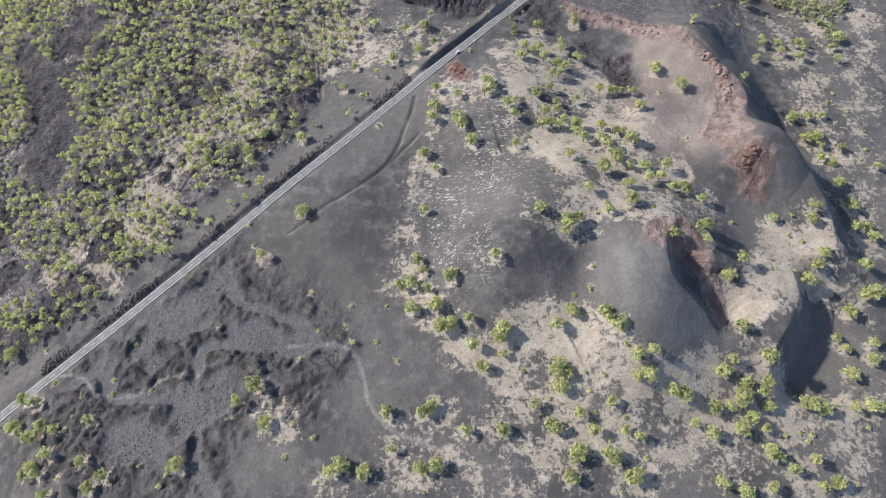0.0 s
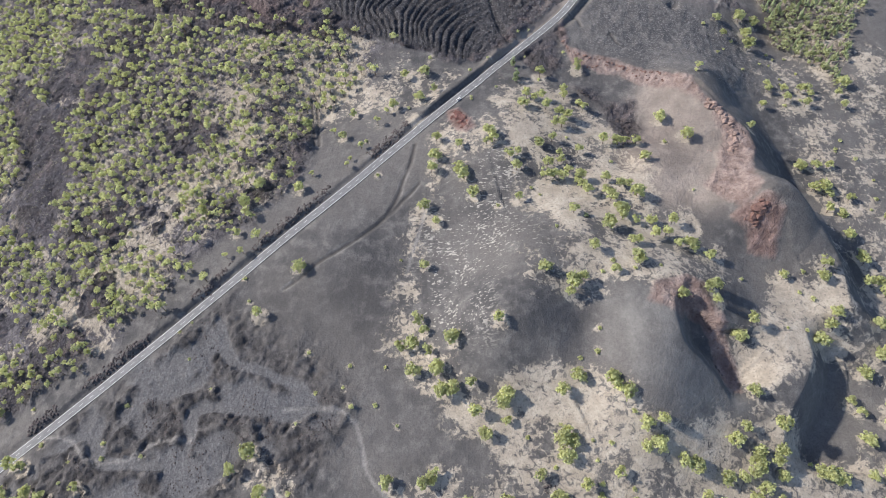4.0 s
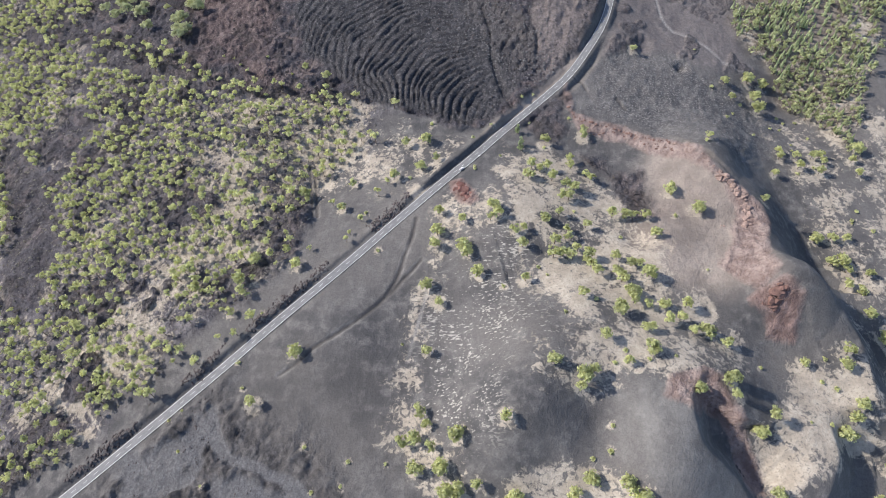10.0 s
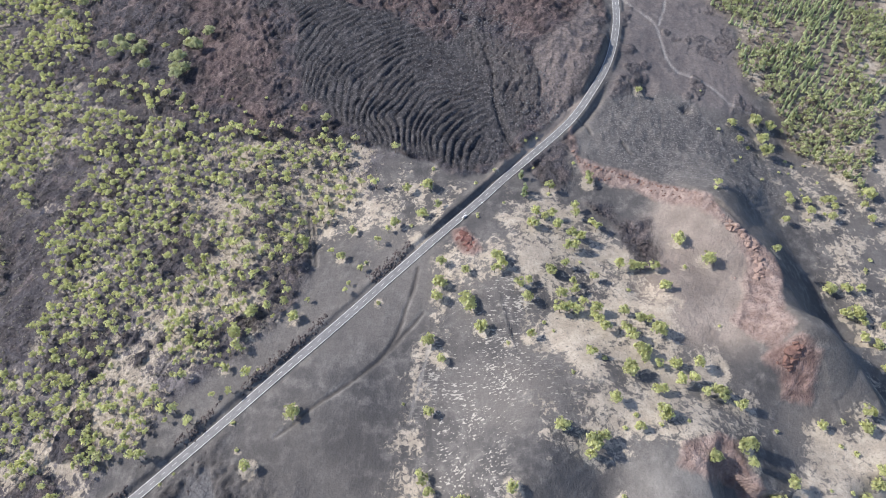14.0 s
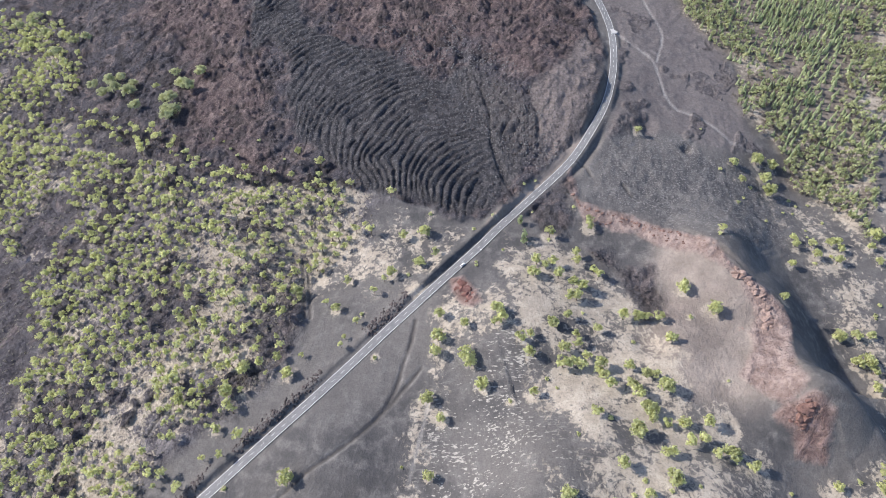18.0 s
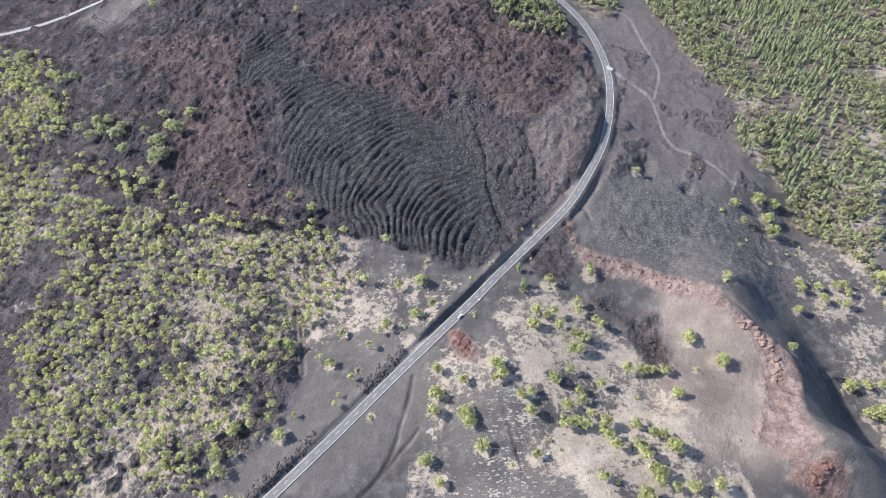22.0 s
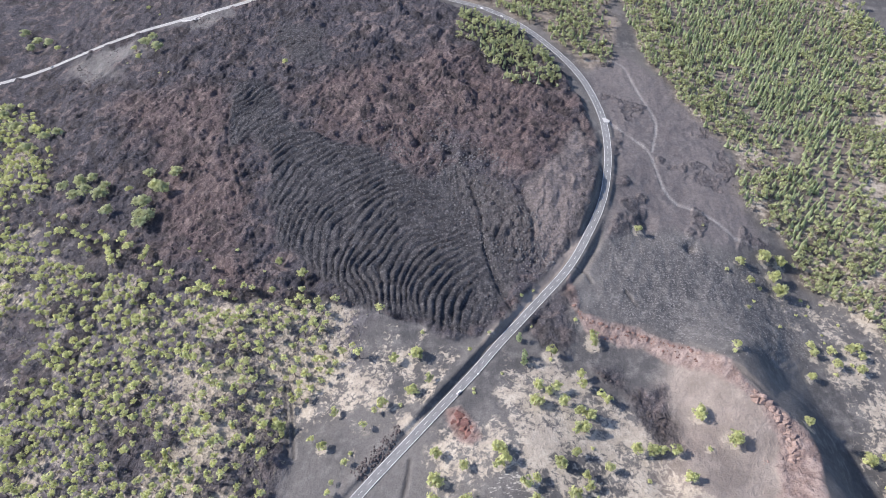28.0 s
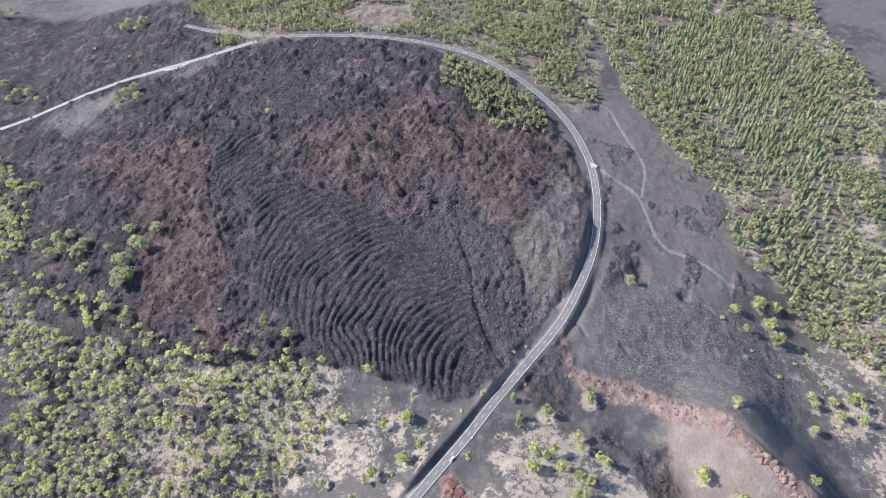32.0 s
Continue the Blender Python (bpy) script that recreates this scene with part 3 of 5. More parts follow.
CRACKS = [
    [(15, 662), (20, 637), (26, 608), (25, 582), (30, 546), (39, 518)],
    [(27, 571), (35, 538), (42, 512)],
    [(-48, 513), (-26, 509), (-5, 498), (15, 488)],
    [(-106, 535), (-79, 526), (-48, 513)],
    [(16, 530), (1, 514), (-13, 507)],
    [(-236, 816), (-228, 752), (-204, 684), (-190, 647)],
    [(139, 708), (136, 734), (123, 739)],
    [(64, 624), (70, 596), (67, 566)],
]
BIG_PINES_A = [(166, 86), (223, 90), (152, 91), (58, 92), (97, 93), (-261, 96), (-72, 97), (-36, 98), (-24, 100), (-86, 102), (85, 106), (-197, 106), (65, 108), (187, 109), (-314, 111), (152, 119), (-301, 120), (17, 122), (50, 123), (171, 123), (177, 130), (-138, 130), (-317, 133), (-57, 134), (154, 135), (-29, 136), (192, 137), (223, 137), (230, 138), (217, 139), (265, 140), (-314, 140), (135, 141), (-339, 142), (175, 143), (57, 149), (178, 149), (113, 151), (191, 151), (-149, 155), (60, 156), (162, 157), (54, 160), (6, 161), (105, 161), (258, 163), (194, 165), (276, 172)]
BIG_PINES_B = [(94, 178), (16, 180), (22, 185), (180, 185), (86, 186), (-15, 190), (-22, 190), (67, 191), (-361, 198), (-26, 203), (-41, 205), (269, 206), (281, 217), (289, 218), (-13, 221), (179, 223), (-41, 223), (239, 224), (246, 234), (284, 237), (251, 240), (140, 241), (162, 248), (69, 250), (50, 260), (249, 267), (114, 268), (309, 280), (157, 284), (-129, 286), (98, 298), (300, 300), (132, 305), (111, 315), (297, 319), (126, 331), (-35, 336), (4, 339), (299, 340), (-218, 347), (-180, 349), (-137, 360), (-5, 361), (291, 366), (-172, 367), (139, 369), (-26, 378), (57, 382)]
BIG_PINES_C = [(279, 386), (122, 389), (176, 394), (18, 395), (159, 414), (48, 426), (-139, 433), (-40, 446), (-35, 477), (345, 480), (270, 527), (272, 545), (243, 555), (283, 560), (269, 562), (-591, 920), (-572, 921), (-538, 883), (-505, 866), (-474, 837), (-453, 833), (-566, 881), (-568, 934), (-408, 729), (-388, 732), (-376, 733), (-354, 714), (-372, 706), (-390, 713), (-354, 700), (-311, 681), (-298, 672), (-301, 660), (-295, 645), (-293, 700), (-283, 687), (-273, 709), (-305, 718), (-340, 673), (-289, 654), (-497, 828), (-353, 950), (-375, 972), (-364, 975), (-590, 1073), (-567, 1081), (-591, 1097), (-618, 1120), (-408, 1153), (-435, 1171), (-407, 1173), (-430, 1180), (-726, 1369), (-724, 1397)]
BIG_PINES = BIG_PINES_A + BIG_PINES_B + BIG_PINES_C
PINES_A = [(182, 88), (214, 89), (-295, 93), (199, 99), (-90, 99), (-251, 102), (62, 104), (213, 105), (191, 106), (-306, 107), (-318, 108), (-53, 111), (-270, 112), (103, 117), (95, 120), (76, 121), (-7, 123), (186, 123), (140, 125), (67, 131), (-34, 133), (164, 136), (-296, 136), (87, 137), (39, 137), (-330, 137), (173, 138), (252, 138), (-26, 140), (-273, 141), (127, 143), (188, 145), (-161, 145), (105, 149), (-326, 157), (-334, 160), (115, 164), (170, 164), (20, 170), (1, 176), (258, 181), (89, 182), (279, 183), (56, 185), (256, 188), (-2, 193), (-32, 218), (-50, 221)]
PINES_B = [(17, 224), (187, 230), (-34, 231), (163, 239), (-39, 242), (65, 244), (-156, 252), (75, 254), (97, 259), (222, 268), (310, 268), (252, 275), (85, 277), (297, 277), (169, 279), (-35, 283), (146, 284), (113, 285), (118, 285), (154, 288), (131, 293), (140, 295), (302, 295), (120, 305), (147, 306), (111, 308), (76, 312), (-26, 321), (-185, 325), (106, 327), (38, 330), (90, 334), (104, 334), (332, 335), (122, 340), (86, 341), (115, 341), (291, 345), (84, 346), (106, 347), (74, 348), (60, 350), (86, 350), (67, 351), (309, 353), (-3, 356), (79, 356), (295, 358)]
PINES_C = [(38, 359), (62, 362), (284, 365), (-29, 367), (74, 368), (33, 370), (40, 373), (-145, 373), (73, 374), (88, 379), (15, 383), (301, 385), (-6, 386), (290, 386), (22, 387), (68, 388), (126, 388), (136, 388), (110, 390), (-25, 397), (231, 402), (78, 405), (73, 407), (-146, 409), (-105, 413), (84, 416), (77, 418), (67, 425), (98, 427), (96, 433), (58, 435), (64, 438), (-62, 438), (52, 439), (-98, 440), (84, 441), (260, 447), (84, 449), (335, 450), (301, 451), (-27, 456), (197, 456), (285, 457), (309, 464), (335, 466), (271, 467), (287, 468), (66, 469)]
PINES_D = [(302, 471), (-53, 473), (310, 473), (272, 476), (99, 478), (100, 482), (246, 536), (-131, 562), (-153, 580), (160, 585), (-301, 650), (-278, 684), (-293, 695), (-320, 696), (-274, 708), (-176, 860), (-376, 945), (-391, 970), (-535, 1045), (-396, 1065)]
PINES = PINES_A + PINES_B + PINES_C + PINES_D
SHRUBS_A = [(89, 85), (-33, 86), (240, 91), (-101, 93), (-208, 94), (-204, 101), (-290, 104), (107, 105), (-227, 108), (-125, 109), (85, 116), (214, 117), (200, 120), (218, 121), (-106, 121), (210, 122), (76, 126), (258, 126), (96, 129), (-121, 130), (77, 132), (49, 142), (-287, 144), (75, 145), (216, 147), (84, 154), (73, 156), (-287, 159), (-230, 159), (33, 160), (-262, 160), (98, 169), (-263, 170), (-52, 170), (-315, 173), (-120, 173), (-83, 183), (-67, 184), (-109, 194), (-251, 196), (-90, 197), (-331, 200), (-185, 201), (69, 204), (80, 207), (-61, 210), (-86, 212), (83, 222)]
SHRUBS_B = [(-116, 222), (-207, 225), (228, 228), (214, 229), (-219, 247), (239, 252), (-210, 253), (231, 257), (89, 260), (111, 261), (129, 264), (191, 265), (-166, 265), (97, 268), (237, 272), (-172, 284), (-52, 291), (62, 298), (85, 309), (-159, 321), (22, 327), (54, 334), (169, 335), (-198, 336), (48, 341), (325, 344), (332, 354), (-73, 369), (114, 371), (336, 372), (159, 389), (327, 393), (81, 394), (312, 400), (313, 403), (-85, 407), (234, 408), (320, 412), (-49, 438), (5, 440), (5, 444), (283, 451), (194, 452), (27, 455), (300, 459), (65, 466), (5, 478), (289, 481)]
SHRUBS_C = [(291, 489), (21, 490), (256, 494), (-31, 497), (55, 497), (90, 499), (311, 500), (278, 509), (235, 510), (288, 510), (243, 518), (295, 520), (50, 521), (307, 522), (291, 526), (61, 528), (255, 533), (230, 548), (-165, 570), (-210, 578), (-220, 591), (223, 594), (-193, 597), (-230, 605), (-241, 609), (-327, 895), (-339, 898), (-399, 950), (-379, 1053), (-528, 1056), (-480, 1149), (-643, 1294)]
SHRUBS = SHRUBS_A + SHRUBS_B + SHRUBS_C
SLIM_PINES_A = [(44, 463), (45, 467), (44, 483)]
SLIM_PINES = SLIM_PINES_A



def road_profile(x, y):
    return base_height(x, y) + hills_height(x, y)


def smoothed_run(line, reach=9):
    z = np.array([float(road_profile(px, py)) for px, py in line])
    k = np.ones(2 * reach + 1) / (2 * reach + 1)
    return np.convolve(np.pad(z, reach, mode="edge"), k, mode="valid")


road_line, far_line = rounded(ROAD), rounded(FAR_ROAD)
road_z, far_z = smoothed_run(road_line), smoothed_run(far_line)


def crest(x, y, pts, h, left, right):
    """A ridge along a line, with its own width on each side."""
    d, side, s = to_line(x, y, pts)
    return h * np.where(side > 0, np.maximum(0, 1 - d / left) ** 0.5 * np.maximum(0, 1 - (d / left) ** 1.7) ** 0.5, np.exp(-((d / right) ** 1.25)))


def scarp(x, y, pts, h, steep, reach):
    """A drop on the left of a line's run: sharp at the lip, then rising again; it dies out at both ends."""
    pts = rounded(pts, 3.0)
    d, side, s = to_line(x, y, pts)
    t = s / sum(math.dist(a, b) for a, b in zip(pts, pts[1:]))
    return -h * (side > 0) * np.minimum(d / steep, 1.0) ** 0.9 * np.exp(-((np.maximum(d - steep, 0) / reach) ** 2)) * smooth(0, 0.2, t) * smooth(1, 0.8, t)


def bowl(x, y, cx, cy, rx, ry, turn, h):
    c, s = math.cos(turn), math.sin(turn)
    u, v = ((x - cx) * c + (y - cy) * s) / rx, (-(x - cx) * s + (y - cy) * c) / ry
    return h * np.exp(-((u * u + v * v) ** 1.25))


def ropes(x, y):
    """The bowed cords of the lava lobe: they curve round its snout, bent and broken by noise."""
    wx, wy = x + 11 * fbm(x, y, 50, 2, 71), y + 11 * fbm(x, y, 50, 2, 72)
    u, v = 0.569 * (wx - 116) + 0.823 * (wy - 400), 0.4 * (0.569 * (wy - 400) - 0.823 * (wx - 116))
    f = 0.0759 * (np.hypot(u, v) - 0.456 * u)
    ph = 4.6 * f + 0.35 * fbm(x, y, 13, 2, 74)
    cord = 1 - np.abs(2 * (ph - np.floor(ph)) - 1) ** 1.7
    small = 2.1 * ph + 0.7 * fbm(x, y, 17, 2, 77)
    wrinkle = 1 - np.abs(2 * (small - np.floor(small)) - 1) ** 1.5
    broken = smooth(-0.35, 0.3, fbm(x, y, 30, 3, 73))
    left = 1 - 0.85 * smooth(-20, 45, x + 0.35 * (y - 560))
    return (cord * (0.55 + 0.55 * broken) + 0.3 * wrinkle) * left


def nearest(x, y, lines, reach=12.0):
    """Distance to the nearest of some lines, looked for close to them only."""
    out = np.full(np.shape(x), 99.0)
    for line in lines:
        line = rounded(line, 8)
        xs, ys = [p[0] for p in line], [p[1] for p in line]
        i = (x > min(xs) - reach) & (x < max(xs) + reach) & (y > min(ys) - reach) & (y < max(ys) + reach)
        if np.any(i):
            out[i] = np.minimum(out[i], to_line(x[i], y[i], line)[0])
    return out


def m_west(x, y):
    return zone(x, y, FORESTW, 12, 15, 25)


def dark_patch(x, y):
    """Bare black lava that shows through among the western pines."""
    return smooth(0.2, 0.27, fbm(x, y, 34, 4, 93)) * m_west(x, y) * (1 - 0.6 * zone(x, y, PALEW, 14, 10, 35))


def land(x, y, detail=True):
    """Height of the ground, and the zones."""
    x, y = np.asarray(x, float), np.asarray(y, float)
    z = base_height(x, y) + hills_height(x, y)
    near = (x > -120) & (x < 420) & (y > 60) & (y < 620)
    if np.any(near):
        a, b = x[near], y[near]
        for ridge in CRESTS:
            z[near] += crest(a, b, *ridge)
        for drop in SCARPS:
            z[near] += scarp(a, b, *drop)
        for cx, cy, rx, ry, turn, h in BOWLS:
            z[near] += bowl(a, b, cx, cy, rx, ry, turn, h)
    m = {}
    m["lava"] = np.maximum(zone(x, y, LAVA, 4, 7, 1), zone(x, y, FARLAVA, 10, 10, 2))
    m["lava"] = np.maximum(m["lava"], 0.75 * dark_patch(x, y))
    for i, p in enumerate((GAP_A, GAP_B, GAP_C, GAP_D, GAP_F, DARKA, DARKB, DARKC)):
        m["lava"] = np.maximum(m["lava"], (0.6 if i < 5 else 0.85) * zone(x, y, p, 7, 8, 51 + i))
    m["lava"] = np.maximum(m["lava"], 0.65 * zone(x, y, TRACKLAND, 6, 8, 5) * smooth(0.12, 0.24, fbm(x, y, 26, 4, 97)))
    m["ropy"] = np.maximum(zone(x, y, ROPY, 5, 9, 3), 0.9 * zone(x, y, ROPYB, 8, 9, 49)) * m["lava"]
    m["gravel"] = np.max([0.55 * m["ropy"] * smooth(-10, 60, x - 10 + 0.35 * (y - 560)), zone(x, y, GRAVELV, 8, 6, 4), 0.5 * zone(x, y, TRACKLAND, 6, 8, 5)], axis=0)
    m["sand"] = np.max([k * zone(x, y, p, 14, 16, 6 + i) for i, (p, k) in enumerate(((PALEW, 0.62), (SANDW, 0.44), (SANDW0, 0.62), (SANDMID, 0.68), (SANDSW, 0.6), (SANDPIT, 0.9), (SANDE, 0.3)))], axis=0)
    bare = np.maximum(zone(x, y, CINDERW, 8, 10, 15), zone(x, y, BAREW, 6, 10, 16))
    m["sand"] = np.maximum(m["sand"], 0.62 * zone(x, y, SANDGROVE, 16, 14, 35))
    m["sand"] = np.maximum(m["sand"] * (1 - 0.3 * bare), (0.22 + 0.36 * zone(x, y, THINW, 20, 12, 34)) * m_west(x, y)) * (1 - m["lava"])
    margin = zone(x, y, FORESTE, 8, 12, 26)
    margin[margin > 0] *= 1 - smooth(10, 60, inside(x[margin > 0], y[margin > 0], FORESTE))
    m["sand"] = np.maximum(m["sand"], 0.42 * margin)
    m["fleck"] = zone(x, y, FLECK, 14, 10, 36)
    m["sand"] = m["sand"] * (1 - 0.88 * m["fleck"]) * (0.6 + 0.4 * smooth(105, 170, y))
    dusty = np.maximum(0.75 * zone(x, y, DUSTA, 12, 14, 47), 0.7 * zone(x, y, DUSTB, 10, 12, 48))
    m["lava"] = m["lava"] * (1 - 0.85 * dusty)
    m["pale"] = np.maximum(dusty, np.maximum(0.6 * zone(x, y, PALE_LIT_SLOPE, 14, 8, 37), zone(x, y, CLEAR, 6, 6, 38)))
    path = nearest(x, y, TRACKS)
    m["path"] = (1 - smooth(0.5, 2.1, path + 0.7 * fbm(x, y, 6, 2, 39))) * (0.75 + 0.25 * smooth(400, 560, y)) * (0.75 + 0.6 * fbm(x, y, 14, 2, 27))
    rut_shade = nearest(x, y, WHEEL_RUTS)
    rut_shade = rut_shade + 0.8 * fbm(x, y, 9, 2, 44)
    m["path"] = np.maximum(m["path"], 0.4 * smooth(-0.3, 0.2, fbm(x, y, 18, 2, 28)) * np.exp(-(((rut_shade - 2.0) / 0.8) ** 2)))
    # also darkens the colour, as the shadow lying in the ditch
    m["rut_shade"] = np.exp(-((rut_shade / 1.3) ** 2))
    m["pebble"] = zone(x, y, CONEN, 16, 14, 46)
    m["rust"] = np.max([zone(x, y, RUST, 34, 26, 42), zone(x, y, RUSTB, 36, 28, 43), zone(x, y, REDROCK, 3, 4, 22), zone(x, y, REDPEAK, 4, 5, 19), 0.4 * zone(x, y, REDPIT, 4, 5, 20)], axis=0)
    ashy = zone(x, y, GRAVELV, 10, 8, 4)
    m["lava"] = m["lava"] * (1 - 0.5 * ashy)
    m["floor"] = np.maximum(zone(x, y, FLOOR, 12, 9, 17), 0.3 * ashy)
    m["red"] = np.max([0.2 * m["floor"] * (1 - ashy)] + [zone(x, y, p, 4, 4, 18 + i) for i, p in enumerate((REDRIM, REDPEAK, REDPIT, PINKE, REDROCK))], axis=0)
    m["bad"] = zone(x, y, BADLAND, 26, 22, 24)
    m["dust"] = m["bad"]
    m["west"] = m_west(x, y)
    m["east"] = np.max([zone(x, y, p, 8, 10, 26 + i) for i, p in enumerate((FORESTE, FORESTN, FORESTNI))], axis=0)
    if detail:
        rough = fbm(x, y, 30, 5, 5)
        smoothed = 1 - 0.7 * np.maximum(m["pale"], m["fleck"])
        z = z + 0.8 * rough * smoothed + 0.25 * fbm(x, y, 7, 3, 8) * smoothed
        wx, wy = x + 12 * fbm(x, y, 40, 2, 75), y + 12 * fbm(x, y, 40, 2, 76)
        clinker = 4.2 * ridged(wx, wy, 58, 2, 9) + 2.6 * billow(wx, wy, 21, 2, 10) + 1.9 * billow(x, y, 8.5, 2, 81) + 0.6 * fbm(x, y, 3.2, 1, 82)
        z = z + m["lava"] * (1 - m["ropy"]) * (1 - 0.5 * m["gravel"]) * clinker
        slabs = smooth(-10, 60, x - 10 + 0.35 * (y - 560))
        z = z + m["ropy"] * (3.1 * ropes(x, y) + (0.2 + 2.3 * slabs) * billow(x, y, 8, 2, 12) + 0.5 * fbm(x, y, 3.0, 1, 16) + 1.4 * fbm(x, y, 26, 2, 23) + 0.6)
        z = z + ashy * 1.6 * ridged(0.45 * x + 0.25 * y, 1.3 * x - 0.75 * y, 15, 2, 31)
        z = z + (0.9 * m["pebble"] + 1.3 * m["gravel"]) * (1.3 * ridged(x, y, 15, 3, 21) + 0.35 * fbm(x, y, 4, 2, 22))
        flats = smooth(6.5, 2.5, nearest(x, y, FLATS) + 2.5 * fbm(x, y, 12, 2, 27))
        for i, p in enumerate(POOLS):
            flats = np.maximum(flats, zone(x, y, p, 6, 12, 83 + i))
        flats = np.maximum(flats, 0.8 * smooth(0.12, 0.4, fbm(wx, wy, 30, 3, 28)))
        crags = 1.9 * ridged(wx, wy, 30, 2, 13) + 1.9 * billow(wx, wy, 14, 2, 17) + 1.3 * billow(x, y, 5.5, 2, 30)
        z = z + m["bad"] * (1 - 0.92 * flats) * (1.45 * crags + 2.2)
        m["dust"] = m["bad"] * flats
        z = z - 1.5 * m["rut_shade"]
        z = z + m["lava"] * 2.6 * np.exp(-(((nearest(x, y, LEVEES, 20) + 2.5 * fbm(x, y, 11, 2, 46)) / 5.0) ** 2))
        # dark ash, and the shade painted on the hill's far side
        m["rut_shade"] = np.max([m["rut_shade"], 0.5 * zone(x, y, DARKASH, 22, 14, 57), 0.45 * zone(x, y, SHADED_SIDE, 12, 12, 58)], axis=0)
        cleft = nearest(x, y, CRACKS)
        z = z - m["lava"] * 2.4 * np.exp(-(((cleft + 1.6 * fbm(x, y, 9, 2, 45)) / 1.8) ** 2))
        z = z + m["west"] * (2.2 * ridged(x, y, 34, 4, 14) + 0.5 * fbm(x, y, 5, 2, 18)) * (1 - 0.7 * m["sand"])
        z = z - 0.5 * m["path"]
        z = z + m["red"] * (1.2 * ridged(x, y, 9, 2, 15) + 0.9 * billow(x, y, 5, 2, 29))
    for line, rz, half in ((road_line, road_z, 4.3), (far_line, far_z, 4.6)):
        step = line[::3] + [line[-1]]
        xs, ys = [p[0] for p in line], [p[1] for p in line]
        box = (x > min(xs) - 40) & (x < max(xs) + 40) & (y > min(ys) - 40) & (y < max(ys) + 40)
        if np.any(box):
            d, side, s = to_line(x[box], y[box], step)
            run = np.array([0.0] + [math.dist(a, b) for a, b in zip(step, step[1:])]).cumsum()
            level = np.interp(s, run, [*rz[::3], rz[-1]][: len(step)])
            k = smooth(half, half + 4.5, d)
            if line is road_line:
                verge = (side > 0) * (1 - smooth(8, 13, d)) * smooth(470, 490, y[box]) * (1 - smooth(570, 590, y[box]))
                m["floor"][box] = np.maximum(m["floor"][box], 0.85 * verge)
                m["lava"][box] = m["lava"][box] * (1 - 0.8 * verge)
                bank = np.interp(y[box], BANK_AT, BANK_LEFT) * (0.8 + 0.5 * fbm(x[box], y[box], 15, 3, 50))
                drop = np.interp(y[box], DROP_AT, DROP_RIGHT)
                z[box] += np.where(side > 0, bank * np.exp(-(((d - 8.5) / np.where(d < 8.5, 2.6, 6.0)) ** 2)), drop * np.exp(-(((d - 9.5) / 3.5) ** 2)))
            z[box] = (level - 0.25) * (1 - k) + z[box] * k
    return z, m


BANK_AT, BANK_LEFT = [150, 200, 260, 330, 360, 400, 425, 500, 515, 560, 580, 640, 665], [0, 1.5, 2.8, 3.2, 1.6, 2.5, 4.6, 4.6, 1, 0.8, 2.8, 3.2, 0]
DROP_AT, DROP_RIGHT = [480, 500, 530, 570, 590, 600, 650, 700, 740], [0, -2.4, -3.2, -3.2, -0.6, -0.4, -1.3, -1.3, 0]


# ---- ground ----
def spaced(stops):
    out = [stops[0][0]]
    for (a, step), (b, _) in zip(stops, stops[1:]):
        n = max(1, round((b - a) / step))
        out += [a + (b - a) * (i + 1) / n for i in range(n)]
    return np.array(out)


gx = spaced([(-5000, 400), (-1800, 100), (-900, 8), (-540, 2.4), (-350, 1.25), (300, 1.7), (360, 2.8), (560, 8), (1000, 100), (1800, 400), (5000, 400)])
gy = spaced([(-3000, 400), (-600, 80), (20, 6), (80, 1.25), (700, 1.5), (880, 2.4), (1120, 6), (1500, 40), (2200, 400), (6000, 400)])


def sheet(name, xs, ys):
    X, Y = np.meshgrid(xs, ys)
    z, m = land(X.ravel(), Y.ravel())
    sand, lava = m["sand"].reshape(X.shape), m["lava"].reshape(X.shape)
    for px, py, much, wide in [(*p, 0.8, 5.5) for p in BIG_PINES + PINES] + [(*p, 0.5, 3.5) for p in SHRUBS]:
        i0, i1 = np.searchsorted(ys, (py - 14, py + 14))
        j0, j1 = np.searchsorted(xs, (px - 14, px + 14))
        part_of = (slice(i0, i1), slice(j0, j1))
        d = np.hypot(X[part_of] - px, Y[part_of] - py)
        sand[part_of] = np.maximum(sand[part_of], much * np.exp(-((d / wide) ** 2)) * (1 - lava[part_of]))
    nx, ny = len(xs), len(ys)
    me = bpy.data.meshes.new(name)
    me.vertices.add(nx * ny)
    me.vertices.foreach_set("co", np.stack([X.ravel(), Y.ravel(), z], 1).ravel().astype(np.float32))
    i = (np.arange(ny - 1)[:, None] * nx + np.arange(nx - 1)[None]).ravel()
    quads = np.stack([i, i + 1, i + nx + 1, i + nx], 1)
    me.loops.add(quads.size)
    me.loops.foreach_set("vertex_index", quads.ravel().astype(np.int32))
    me.polygons.add(len(quads))
    me.polygons.foreach_set("loop_start", np.arange(0, quads.size, 4, dtype=np.int32))
    me.polygons.foreach_set("use_smooth", np.ones(len(quads), bool))
    for layer, keys in (("zone_a", ("sand", "lava", "ropy", "red")), ("zone_b", ("gravel", "floor", "bad", "west")), ("zone_c", ("fleck", "pale", "path", "east")), ("zone_d", ("rust", "dust", "rut_shade", "pebble"))):
        at = me.attributes.new(layer, "FLOAT_COLOR", "POINT")
        at.data.foreach_set("color", np.stack([m[k] for k in keys], 1).ravel().astype(np.float32))
    me.update()
    me.validate()
    return me, z.reshape(ny, nx)


ground_mesh, HEIGHTS = sheet("ground", gx, gy)
